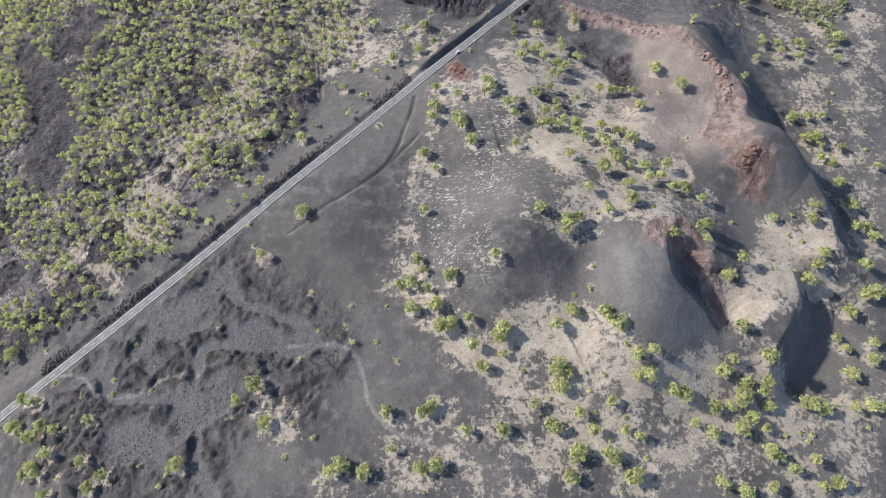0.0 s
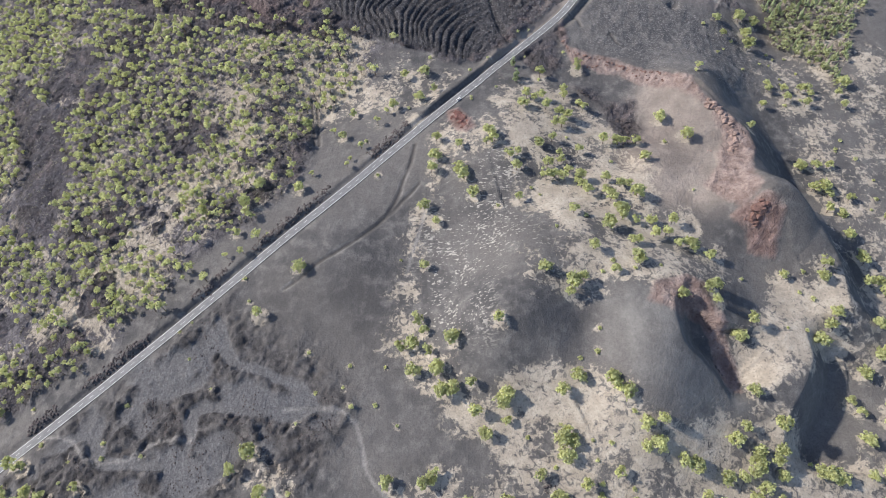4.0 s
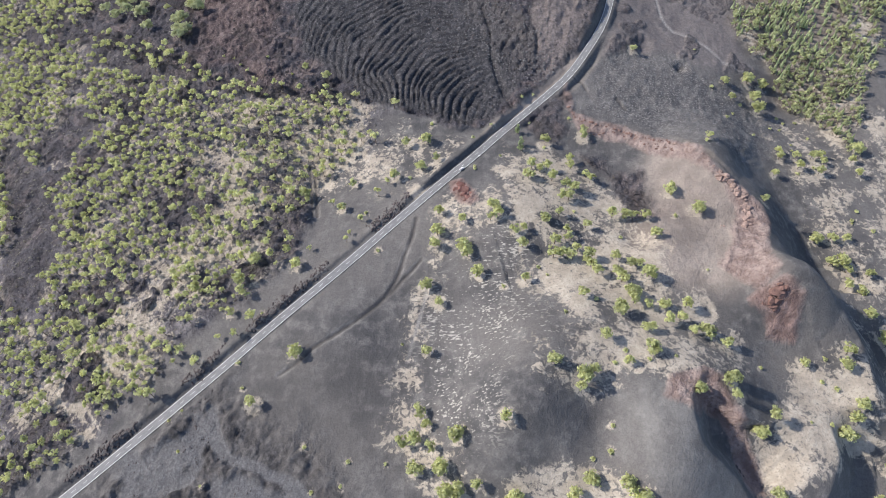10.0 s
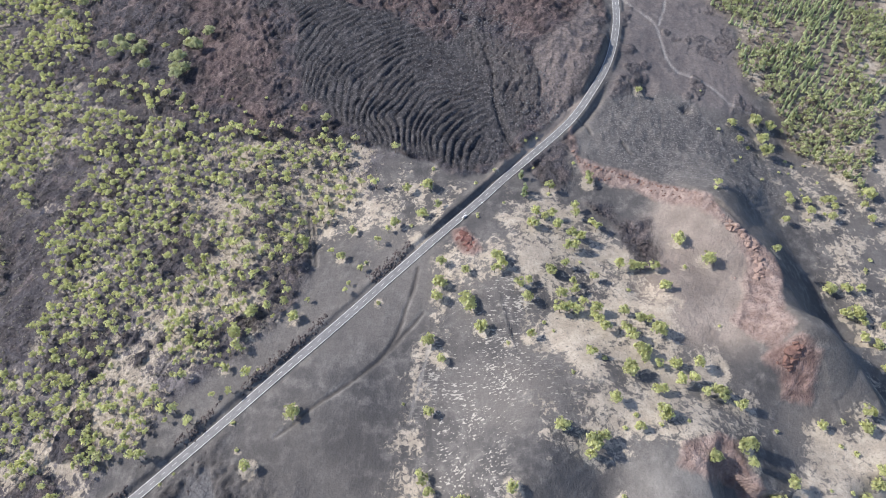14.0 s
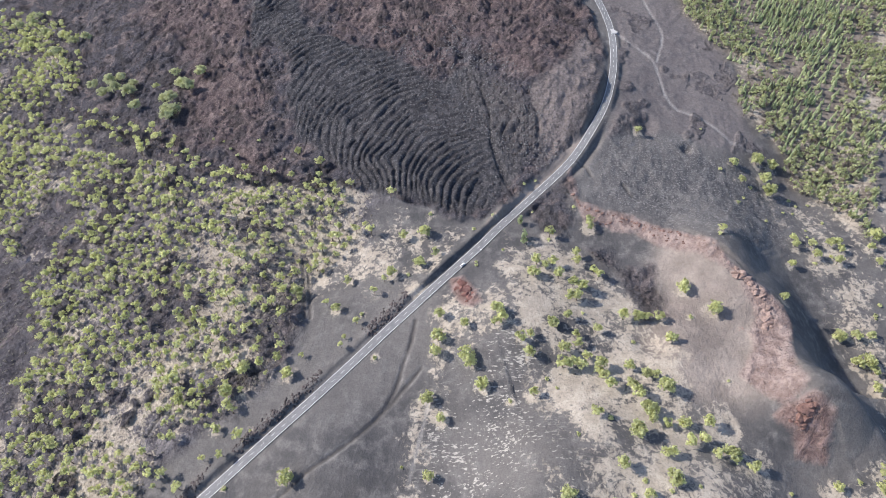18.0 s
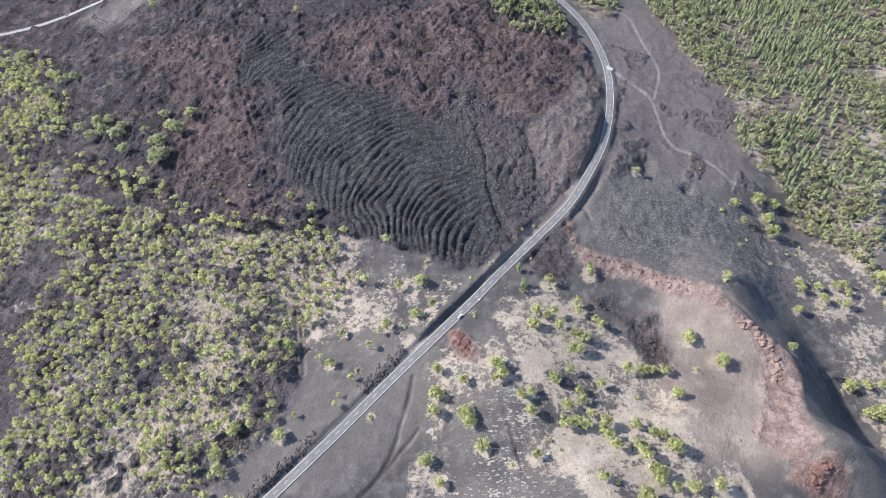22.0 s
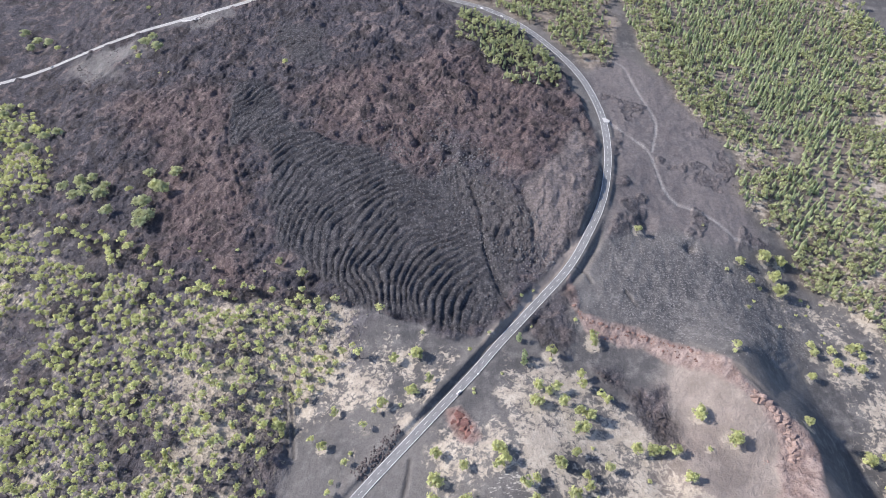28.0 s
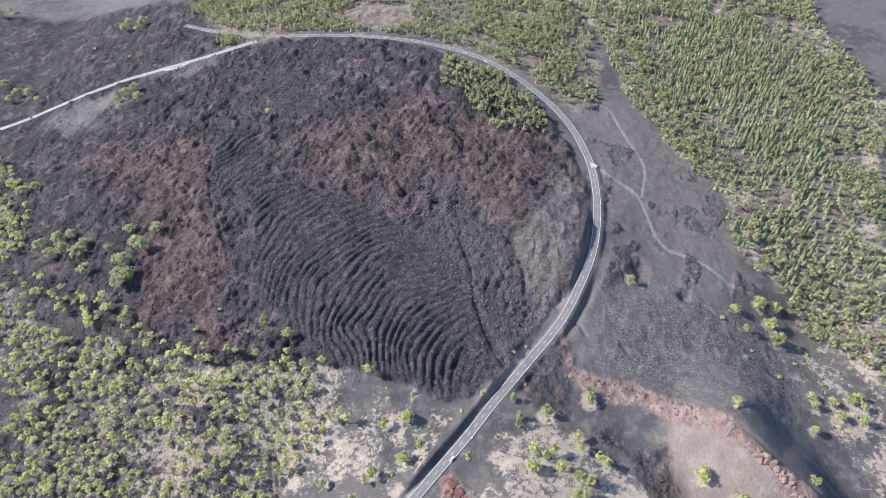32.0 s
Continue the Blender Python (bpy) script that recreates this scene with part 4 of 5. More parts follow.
ground = tagged(new("ground", ground_mesh), "black cinder, pale sand and old lava on a volcano flank", "ground", kind="structure")
ground.data.materials.append(ground_mat)


def ground_z(x, y):
    """Height of the built ground sheet."""
    x, y = np.atleast_1d(np.asarray(x, float)), np.atleast_1d(np.asarray(y, float))
    j = np.clip(np.searchsorted(gx, x) - 1, 0, len(gx) - 2)
    i = np.clip(np.searchsorted(gy, y) - 1, 0, len(gy) - 2)
    u, v = (x - gx[j]) / (gx[j + 1] - gx[j]), (y - gy[i]) / (gy[i + 1] - gy[i])
    h = HEIGHTS
    return (h[i, j] * (1 - u) + h[i, j + 1] * u) * (1 - v) + (h[i + 1, j] * (1 - u) + h[i + 1, j + 1] * u) * v


# ---- roads ----
def ribbon(bm, line, z, off, half, up, thick=0.0, start=0.0, end=None):
    """A strip along a line: off to its right, half wide, between two lengths."""
    pts = np.array(line)
    tan = np.gradient(pts, axis=0)
    tan /= np.linalg.norm(tan, axis=1)[:, None]
    right = np.stack([tan[:, 1], -tan[:, 0]], 1)
    run = np.concatenate([[0], np.cumsum(np.linalg.norm(np.diff(pts, axis=0), axis=1))])
    end = run[-1] if end is None else end
    s = np.unique(np.concatenate([[start, end], run[(run > start) & (run < end)]]))
    P = np.stack([np.interp(s, run, pts[:, k]) for k in (0, 1)], 1)
    Rt = np.stack([np.interp(s, run, right[:, k]) for k in (0, 1)], 1)
    zz = np.interp(s, run, z) + up
    a, b = P + Rt * (off - half), P + Rt * (off + half)
    rows = [[bm.verts.new((p[0], p[1], h)) for p, h in zip(e, zz)] for e in (a, b)]
    for i in range(len(s) - 1):
        bm.faces.new((rows[0][i], rows[1][i], rows[1][i + 1], rows[0][i + 1]))
    if thick:
        low = [[bm.verts.new((v.co.x, v.co.y, v.co.z - thick)) for v in r] for r in rows]
        for i in range(len(s) - 1):
            bm.faces.new((rows[0][i], rows[0][i + 1], low[0][i + 1], low[0][i]))
            bm.faces.new((rows[1][i + 1], rows[1][i], low[1][i], low[1][i + 1]))
    return run[-1]


def part(name, bm, material, parent=None, label=""):
    me = bpy.data.meshes.new(name)
    bm.normal_update()
    bm.to_mesh(me)
    bm.free()
    me.materials.append(material)
    ob = new(name, me)
    ob.parent = parent
    if label:
        tagged(ob, label)
    return ob


def build_road(name, label, line, z, half, mat, dashes):
    bm = bmesh.new()
    total = ribbon(bm, line, z, 0, half, 0.12, 0.5)
    road = tagged(part(name, bm, mat), label, "road", kind="structure")
    for side in (-1, 1):
        bm = bmesh.new()
        ribbon(bm, line, z, side * (half - 0.42), 0.13, 0.128)
        part("edge_line", bm, line_mat, road, "solid white painted edge line")
    if dashes:
        at = 4.0
        while at < total - 6:
            bm = bmesh.new()
            ribbon(bm, line, z, 0, 0.1, 0.128, 0, at, at + 3.6)
            part("lane_dash", bm, line_mat, road)
            at += 9.0
    return road


build_road("road", "grey asphalt two-lane road with white edge lines", road_line, road_z, 3.6, asphalt, True)
build_road("road", "asphalt road crossing the dark lava, its colour paled for sun glare", far_line, far_z, 3.8, glare_asphalt, False)

# ---- trees ----
rng = random.Random(7)


def spray(vs, fs, c, out, size, r, wide=0.42):
    """One flat tuft of needles: a jagged blade from c outwards."""
    d = Vector(out).normalized()
    s = d.cross(Vector((r.uniform(-1, 1), r.uniform(-1, 1), r.uniform(-1, 1)))).normalized()
    i = len(vs)
    c = Vector(c)
    vs += [c - s * size * wide * 0.5, c + s * size * wide * 0.5, c + d * size + s * size * 0.12]
    fs.append((i, i + 1, i + 2))


def tuft(vs, fs, c, size, r, blades, out=(0, 0, 1)):
    """Needle bunches round one twig end: small leaf-like blades that face outwards."""
    for _ in range(blades):
        n = (Vector(out) * 0.9 + Vector((r.gauss(0, 0.5), r.gauss(0, 0.5), r.gauss(0.25, 0.5)))).normalized()
        d = n.cross(Vector((r.uniform(-1, 1), r.uniform(-1, 1), r.uniform(-1, 1)))).normalized()
        s = n.cross(d)
        at = Vector(c) + Vector((r.uniform(-1, 1), r.uniform(-1, 1), r.uniform(-0.6, 0.6))) * size * 0.6
        k = size * r.uniform(0.6, 1.15)
        i = len(vs)
        vs += [at - s * k * 0.5 - d * k * 0.4, at + s * k * 0.5 - d * k * 0.3, at + d * k * 0.7]
        fs.append((i, i + 1, i + 2))


def limb(vs, fs, a, b, ra, rb, sides=5):
    a, b = Vector(a), Vector(b)
    d = (b - a).normalized()
    u = d.orthogonal().normalized()
    w = d.cross(u)
    i = len(vs)
    for p, rad in ((a, ra), (b, rb)):
        for k in range(sides):
            t = 2 * math.pi * k / sides
            vs.append(p + (u * math.cos(t) + w * math.sin(t)) * rad)
    for k in range(sides):
        fs.append((i + k, i + (k + 1) % sides, i + sides + (k + 1) % sides, i + sides + k))


def pine_shape(seed, height, radius, heads, tufts, blades, low=0.5, lump=(0.24, 0.36)):
    """A leaning trunk, limbs that spread from it, and an open crown of needle tufts in several masses."""
    r = random.Random(seed)
    tv, tf, cv, cf = [], [], [], []
    lean = Vector((r.uniform(-0.12, 0.12), r.uniform(-0.12, 0.12), 1)) * height
    limb(tv, tf, (0, 0, -0.6), lean * 0.5, 0.03 * height, 0.021 * height, 4)
    limb(tv, tf, lean * 0.5, lean * 0.88, 0.021 * height, 0.008 * height, 4)
    for i in range(heads):
        t = 2.4 * i + r.uniform(-0.5, 0.5)
        k = r.uniform(0.36, 0.56) if i else 0.0
        up = height * (r.uniform(low + 0.1, 0.82) if i else 0.86)
        head = Vector((math.cos(t) * radius * k, math.sin(t) * radius * k, up)) + Vector((lean.x, lean.y, 0)) * 0.8
        hr = radius * r.uniform(0.42, 0.58)
        if i:
            limb(tv, tf, lean * r.uniform(low - 0.1, low + 0.15), head, 0.011 * height, 0.004 * height, 3)
        for j in range(tufts):
            d = Vector((r.gauss(0, 1), r.gauss(0, 1), r.gauss(0.3, 0.7))).normalized() * hr * r.uniform(0.35, 1.0)
            d.z *= 0.7
            tuft(cv, cf, head + d, radius * r.uniform(*lump), r, blades, d.normalized())
    return tv, tf, cv, cf


def slim_shape(seed, height, radius, layers, blades):
    """A young pine: a slim cone of drooping layers round a straight stem."""
    r = random.Random(seed)
    tv, tf, cv, cf = [], [], [], []
    limb(tv, tf, (0, 0, -0.5), (0, 0, height * 0.9), 0.028 * height, 0.006 * height, 4)
    for j in range(layers):
        f = j / (layers - 1)
        z, rad = height * (0.14 + 0.8 * f), radius * (1 - 0.88 * f) * r.uniform(0.85, 1.15)
        for k in range(blades):
            t = 2 * math.pi * (k + r.random()) / blades
            i = len(cv)
            o = Vector((math.cos(t), math.sin(t), 0))
            s = Vector((-math.sin(t), math.cos(t), 0)) * rad * r.uniform(0.35, 0.6)
            tip = o * rad * r.uniform(0.8, 1.2) + Vector((0, 0, z - 0.1 * height * r.random()))
            cv += [Vector((0, 0, z + height * 0.16)), tip - s, tip + s]
            cf.append((i, i + 1, i + 2))
    spray(cv, cf, (0, 0, height * 0.86), (0, 0, 1), height * 0.16, r)
    return tv, tf, cv, cf


def shrub_shape(seed, radius, clumps):
    r = random.Random(seed)
    cv, cf = [], []
    for i in range(clumps):
        t, k = 2.4 * i, radius * math.sqrt((i + 0.5) / clumps) * 0.75
        tuft(cv, cf, (math.cos(t) * k, math.sin(t) * k, radius * r.uniform(0.35, 0.95)), radius * r.uniform(0.35, 0.55), r, 8, (math.cos(t) * 0.5, math.sin(t) * 0.5, 0.8))
    tv, tf = [], []
    for i in range(4):
        limb(tv, tf, (0, 0, -0.3), (r.uniform(-0.5, 0.5) * radius, r.uniform(-0.5, 0.5) * radius, radius * 0.7), 0.09, 0.04, 4)
    return tv, tf, cv, cf


def raw_mesh(name, vs, fs, mat):
    me = bpy.data.meshes.new(name)
    me.from_pydata([tuple(v) for v in vs], [], fs)
    me.materials.append(mat)
    return me


def plant(name, shape, stem, leaves, stem_name="trunk"):
    tv, tf, cv, cf = shape
    ob = new(name)
    for pn, v, f, m in ((stem_name, tv, tf, bark), ("crown", cv, cf, leaves)):
        c = new(pn, raw_mesh(pn, v, f, m))
        c.parent = ob
    return ob


def grow(name, shapes, spots, label, category, group, size, leaves, stem_name="trunk"):
    """One plant for each spot; a few shapes, each turned and sized for itself."""
    first = []
    for i, (x, y) in enumerate(spots):
        z = float(ground_z(x, y)[0])
        k = rng.uniform(*size)
        m = pose(x, y, z - 0.05, 0, 0, rng.uniform(0, 360)) @ Matrix.Diagonal((k * rng.uniform(0.9, 1.1), k * rng.uniform(0.9, 1.1), k * rng.uniform(0.88, 1.12), 1))
        if i < len(shapes):
            ob = tagged(plant(name, shapes[i], None, leaves, stem_name), label, category, group)
            ob.matrix_basis = m
            first.append(ob)
        else:
            src = first[i % len(first)]
            keep = src.scale.copy()
            ob = copy_thing(src, m @ Matrix.Diagonal((1 / keep[0], 1 / keep[1], 1 / keep[2], 1)))


grow("pine_tree", [pine_shape(s, 9.0, 5.4, 8, 13, 8, low=0.42, lump=(0.17, 0.27)) for s in (1, 2, 3, 4, 5, 6, 7)], [p for p in BIG_PINES if p[1] < 600],
     "large yellow-green pine with several rounded crown masses on cinder", "tree", "pines on the cinder", (0.95, 1.28), needles)
grow("pine_tree", [pine_shape(s, 8.6, 3.9, 6, 12, 8, low=0.52, lump=(0.19, 0.3)) for s in (11, 12, 13, 14, 15, 16)], PINES,
     "slender yellow-green pine with a bare trunk and round crown", "tree", "pines on the cinder", (0.92, 1.3), needles)
grow("pine_tree", [pine_shape(s, 10.5, 6.6, 9, 18, 8, low=0.4, lump=(0.13, 0.2)) for s in (71, 72, 73, 74, 75)], [p for p in BIG_PINES if p[1] >= 600],
     "broad pale green pine in a grove on the dark lava", "tree", "grove pines on the lava", (0.95, 1.35), grove_needles)
grow("young_pine", [pine_shape(s, 11.5, 2.9, 12, 7, 7, low=0.12, lump=(0.24, 0.38)) for s in (21, 22)], SLIM_PINES,
     "slim upright dark green young pine beside the road cutting", "tree", "slim young pines", (0.85, 1.1), dark_needles)
grow("shrub", [shrub_shape(s, 1.9, 12) for s in (31, 32, 33)], SHRUBS,
     "low round yellow-green shrub on bare ground", "shrub", "low shrubs", (0.65, 1.15), needles, "stem")


# ---- woods: too many to count ----
def scatter(count, box, accept, gap, seed, avoid):
    """Random spots that pass accept and keep apart."""
    r = np.random.RandomState(seed)
    x, y = r.uniform(box[0], box[1], count), r.uniform(box[2], box[3], count)
    p = accept(x, y)
    keep = r.uniform(size=count) < p
    cells, out = {}, []
    for a, b in avoid:
        cells.setdefault((int(a // gap), int(b // gap)), []).append((a, b))
    for a, b in zip(x[keep], y[keep]):
        i, j = int(a // gap), int(b // gap)
        if all((a - u) ** 2 + (b - v) ** 2 > gap * gap for di in (-1, 0, 1) for dj in (-1, 0, 1) for u, v in cells.get((i + di, j + dj), ())):
            cells.setdefault((i, j), []).append((a, b))
            out.append((a, b))
    return np.array(out)


def joined(name, label, category, shapes, spots, size, mats, seed, sink=0.1):
    """All plants or stones of a kind in one mesh."""
    r = np.random.RandomState(seed)
    z = ground_z(spots[:, 0], spots[:, 1])
    V, Fv, Fl, Mi, base = [], [], [], [], 0
    packs = []
    for tv, tf, cv, cf in shapes:
        v = np.array([tuple(p) for p in tv + cv])
        f = list(tf) + [tuple(i + len(tv) for i in q) for q in cf]
        packs.append((v, np.concatenate([np.array(q) for q in f]), np.array([len(q) for q in f]), np.array([0] * len(tf) + [1] * len(cf))))
    for i, (x, y) in enumerate(spots):
        v, fv, fl, mi = packs[r.randint(len(packs))]
        k, t = r.uniform(*size), r.uniform(0, 6.283)
        c, s = math.cos(t) * k, math.sin(t) * k
        V.append(np.stack([v[:, 0] * c - v[:, 1] * s + x, v[:, 0] * s + v[:, 1] * c + y, v[:, 2] * k * r.uniform(0.85, 1.2) + z[i] - sink], 1))
        Fv.append(fv + base)
        Fl.append(fl)
        Mi.append(mi)
        base += len(v)
    V, Fv, Fl, Mi = (np.concatenate(q) for q in (V, Fv, Fl, Mi))
    me = bpy.data.meshes.new(name)
    me.vertices.add(len(V))
    me.vertices.foreach_set("co", V.ravel().astype(np.float32))
    me.loops.add(len(Fv))
    me.loops.foreach_set("vertex_index", Fv.astype(np.int32))
    me.polygons.add(len(Fl))
    me.polygons.foreach_set("loop_start", np.concatenate([[0], np.cumsum(Fl)[:-1]]).astype(np.int32))
    me.polygons.foreach_set("material_index", Mi.astype(np.int32))
    me.update()
    me.validate()
    for m in mats:
        me.materials.append(m)
    return tagged(new(name, me), label, category, kind="stuff")


def off_road(x, y, gap=7.0):
    ok = np.ones(np.shape(x))
    for line in (road_line, far_line):
        ok *= to_line(x, y, line[::3] + [line[-1]])[0] > gap
    for line in TRACKS:
        ok *= to_line(x, y, line)[0] > 3.0
    return ok


KNOWN = [tuple(map(float, p)) for p in BIG_PINES + PINES + SLIM_PINES + SHRUBS]


def west_wood(x, y):
    w = zone(x, y, FORESTW, 8, 10, 25)
    gaps = smooth(-0.38, 0.0, fbm(x, y, 45, 4, 91)) * (1 - zone(x, y, GAP_A, 8, 6, 31)) * (1 - zone(x, y, GAP_B, 8, 6, 32)) * (1 - zone(x, y, GAP_C, 8, 6, 33)) * (1 - zone(x, y, GAP_D, 8, 8, 34)) * (1 - 0.8 * zone(x, y, GAP_F, 8, 8, 35))
    thin = (1 - 0.5 * np.maximum(zone(x, y, THINW, 20, 10, 34), zone(x, y, PALEW, 14, 10, 35))) * (1 - 0.8 * dark_patch(x, y))
    strip = zone(x, y, CINDERW, 6, 6, 15)
    return np.maximum(w * gaps * thin * (1 - strip), 0.035 * strip) * off_road(x, y, 11)


west_spots = scatter(40000, (-760, -60, 90, 960), west_wood, 5.8, 3, KNOWN)
joined("pine_wood", "open wood of yellow-green pines on old lava", "wood",
       [pine_shape(s, 10.0, 3.7, 5, 5, 6, low=0.56, lump=(0.28, 0.42)) for s in (41, 42, 43, 44, 45, 46, 47, 48)], west_spots, (0.62, 1.25), (bark, needles), 5)


def scrub(x, y):
    w = zone(x, y, FORESTW, 8, 10, 25) * off_road(x, y, 11)
    return w * (0.15 + 0.85 * smooth(-0.15, 0.25, fbm(x, y, 26, 3, 96)))


joined("dry_scrub", "low grey dry bushes between the pines", "scrub",
       [shrub_shape(s, 1.5, 3) for s in (81, 82, 83)], scatter(16000, (-640, -70, 90, 900), scrub, 2.6, 21, []), (0.5, 1.2), (bark, scrub_leaves), 22)


def east_wood(x, y):
    w = np.max([zone(x, y, p, 5, 10, 26 + i) for i, p in enumerate((FORESTE, FORESTN, FORESTNI))], axis=0)
    gaps = 0.1 + 0.9 * smooth(-0.3, 0.05, fbm(x, y, 34, 4, 95) + 0.45 * smooth(40, 130, inside(x, y, FORESTE)))
    return w * gaps * off_road(x, y, 9) * (1 - zone(x, y, CLEAR, 4, 4, 38)) * (1 - 0.9 * zone(x, y, GAP_E, 5, 5, 39))


east_spots = scatter(90000, (-360, 620, 470, 1330), east_wood, 3.6, 4, KNOWN)
depth = inside(east_spots[:, 0], east_spots[:, 1], FORESTE)
mixed = np.random.RandomState(8).uniform(size=len(east_spots)) < np.where(depth < 0, 0.75, np.where(depth < 45, 0.65, 0.14))
joined("young_pine_wood", "dense wood of slim upright green pines", "wood",
       [slim_shape(s, 10.5, 2.3, 7, 7) for s in (51, 52, 53, 54, 55)], east_spots[~mixed], (0.5, 1.08), (bark, dark_needles), 6)
joined("pine_wood", "broad dull green pines scattered among the young wood", "wood",
       [pine_shape(s, 8.5, 3.4, 5, 4, 5, low=0.35, lump=(0.3, 0.45)) for s in (61, 62, 63, 64)], east_spots[mixed], (0.7, 1.3), (bark, mid_needles), 7)


def east_scrub(x, y):
    w = np.max([zone(x, y, p, 6, 10, 26 + i) for i, p in enumerate((FORESTE, FORESTN, FORESTNI))], axis=0)
    return w * (0.1 + 0.9 * smooth(-0.1, 0.25, fbm(x, y, 22, 3, 98))) * off_road(x, y, 8)


joined("dry_scrub", "low grey dry bushes under the young wood", "scrub",
       [shrub_shape(s, 1.6, 3) for s in (84, 85, 86)], scatter(14000, (-200, 520, 470, 1100), east_scrub, 2.6, 23, []), (0.5, 1.3), (bark, scrub_leaves), 24)


# ---- stones ----
def stone_shape(seed, flat=0.75):
    r = random.Random(seed)
    bm = bmesh.new()
    bmesh.ops.create_icosphere(bm, subdivisions=1, radius=1.0)
    for v in bm.verts:
        v.co *= r.uniform(0.7, 1.2)
        v.co.z *= flat
    bm.verts.ensure_lookup_table()
    cv, cf = [v.co.copy() for v in bm.verts], [tuple(v.index for v in f.verts) for f in bm.faces]
    bm.free()
    return [], [], cv, cf


stones = [stone_shape(s) for s in range(5)]


def on_lava(x, y):
    z = zone(x, y, LAVA, 4, 7, 1) * (1 - 0.8 * zone(x, y, GRAVELV, 8, 6, 4)) * (1 - 0.75 * zone(x, y, ROPY, 10, 8, 3))
    return z * (0.04 + 0.96 * smooth(0.0, 0.3, fbm(x, y, 34, 3, 61))) * off_road(x, y, 7)


joined("lava_blocks", "sharp dark brown lava blocks strewn over the flow", "lava rubble", stones,
       scatter(30000, (-560, 170, 480, 1030), on_lava, 1.7, 11, []), (0.35, 1.5), (block_mat, block_mat), 12, 0.0)


def on_slabs(x, y):
    return zone(x, y, SLABS, 14, 14, 59) * (0.1 + 0.9 * smooth(-0.1, 0.3, fbm(x, y, 24, 3, 65))) * off_road(x, y, 9)


joined("grey_lava_rubble", "light grey broken slabs strewn over the black lava", "lava rubble", stones,
       scatter(16000, (-110, 110, 490, 790), on_slabs, 1.8, 19, []), (0.4, 1.3), (slab_mat, slab_mat), 20, 0.0)


def by_road(x, y):
    d, side, s = to_line(x, y, road_line[::3] + [road_line[-1]])
    row = np.exp(-(((d - 10) / 3.0) ** 2)) * (side > 0) * (y > 165) * (y < 425)
    return row * smooth(-0.02, 0.25, fbm(x, y, 22, 2, 62))


joined("roadside_blocks", "heaped black lava blocks along the road bank", "lava rubble", stones,
       scatter(90000, (-330, -40, 160, 430), by_road, 1.1, 13, []), (0.5, 1.5), (block_mat, block_mat), 14, 0.1)


def on_badland(x, y):
    return zone(x, y, BADLAND, 10, 10, 24) * smooth(0.05, 0.35, fbm(x, y, 26, 3, 63)) * off_road(x, y, 6)


joined("badland_stones", "dark stones on the rough ground below the road", "rubble", stones,
       scatter(11000, (-360, -80, 70, 280), on_badland, 1.1, 15, []), (0.25, 0.9), (block_mat, block_mat), 16, 0.0)


def on_cone(x, y):
    return zone(x, y, CONEN, 14, 12, 46) * (0.3 + 0.7 * smooth(-0.2, 0.3, fbm(x, y, 24, 3, 64))) * off_road(x, y, 7)


joined("cinder_bombs", "grey stones lying on the dark cinder slope", "rubble", stones,
       scatter(5000, (90, 330, 420, 620), on_cone, 1.4, 17, []), (0.2, 0.6), (bomb_mat, bomb_mat), 18, 0.0)


def boulder(bm, at, size, r, tall=0.75):
    """An angular broken block: the hull of some points round a centre."""
    pts = []
    for _ in range(13):
        d = Vector((r.gauss(0, 1), r.gauss(0, 1), r.gauss(0, 1))).normalized()
        pts.append(bm.verts.new(Vector(at) + Vector((d.x * r.uniform(0.8, 1.25), d.y * r.uniform(0.7, 1.0), d.z * tall)) * size))
    bmesh.ops.convex_hull(bm, input=pts)
    bmesh.ops.delete(bm, geom=[v for v in bm.verts if not v.link_faces], context="VERTS")


def rocks_at(name, label, spots, mat, seed, tall=0.75):
    """One outcrop: a rock for each (x, y, size), bedded in the ground."""
    r = random.Random(seed)
    x0, y0 = spots[0][:2]
    root = tagged(new(name), label, "rock", "rock outcrops")
    root.matrix_basis = pose(x0, y0, float(ground_z(x0, y0)[0]))
    for x, y, size in spots:
        bm = bmesh.new()
        dz = float(ground_z(x, y)[0]) - root.matrix_basis.translation.z
        boulder(bm, (x - x0, y - y0, dz - 0.1 * size), size, r, tall)
        part("rock", bm, mat, root)


def outcrop(name, label, x, y, size, count, mat, seed, stretch=1.6, turn=0.0):
    """A heap of broken pieces, the largest in its middle."""
    r = random.Random(seed)
    c, s = math.cos(turn), math.sin(turn)
    spots = []
    for i in range(count):
        a, b = r.uniform(-1, 1), r.uniform(-1, 1)
        u, v = a * size * stretch, b * size * 0.7
        spots.append((x + u * c - v * s, y + u * s + v * c, size * r.uniform(0.35, 0.8) * (1.15 - 0.5 * max(abs(a), abs(b)))))
    rocks_at(name, label, spots, mat, seed)


def rock_row(name, label, line, size, count, mat, seed, spread=1.5, tall=0.75):
    """Broken pieces along the edge of a scarp."""
    r = random.Random(seed)
    line = rounded(line, 1.0)
    spots = []
    for i in range(count):
        px, py = line[min(len(line) - 1, int((i + r.random()) / count * len(line)))]
        spots.append((px + r.uniform(-1, 1) * spread, py + r.uniform(-1, 1) * spread, size * r.uniform(0.45, 1.0)))
    rocks_at(name, label, spots, mat, seed, tall)


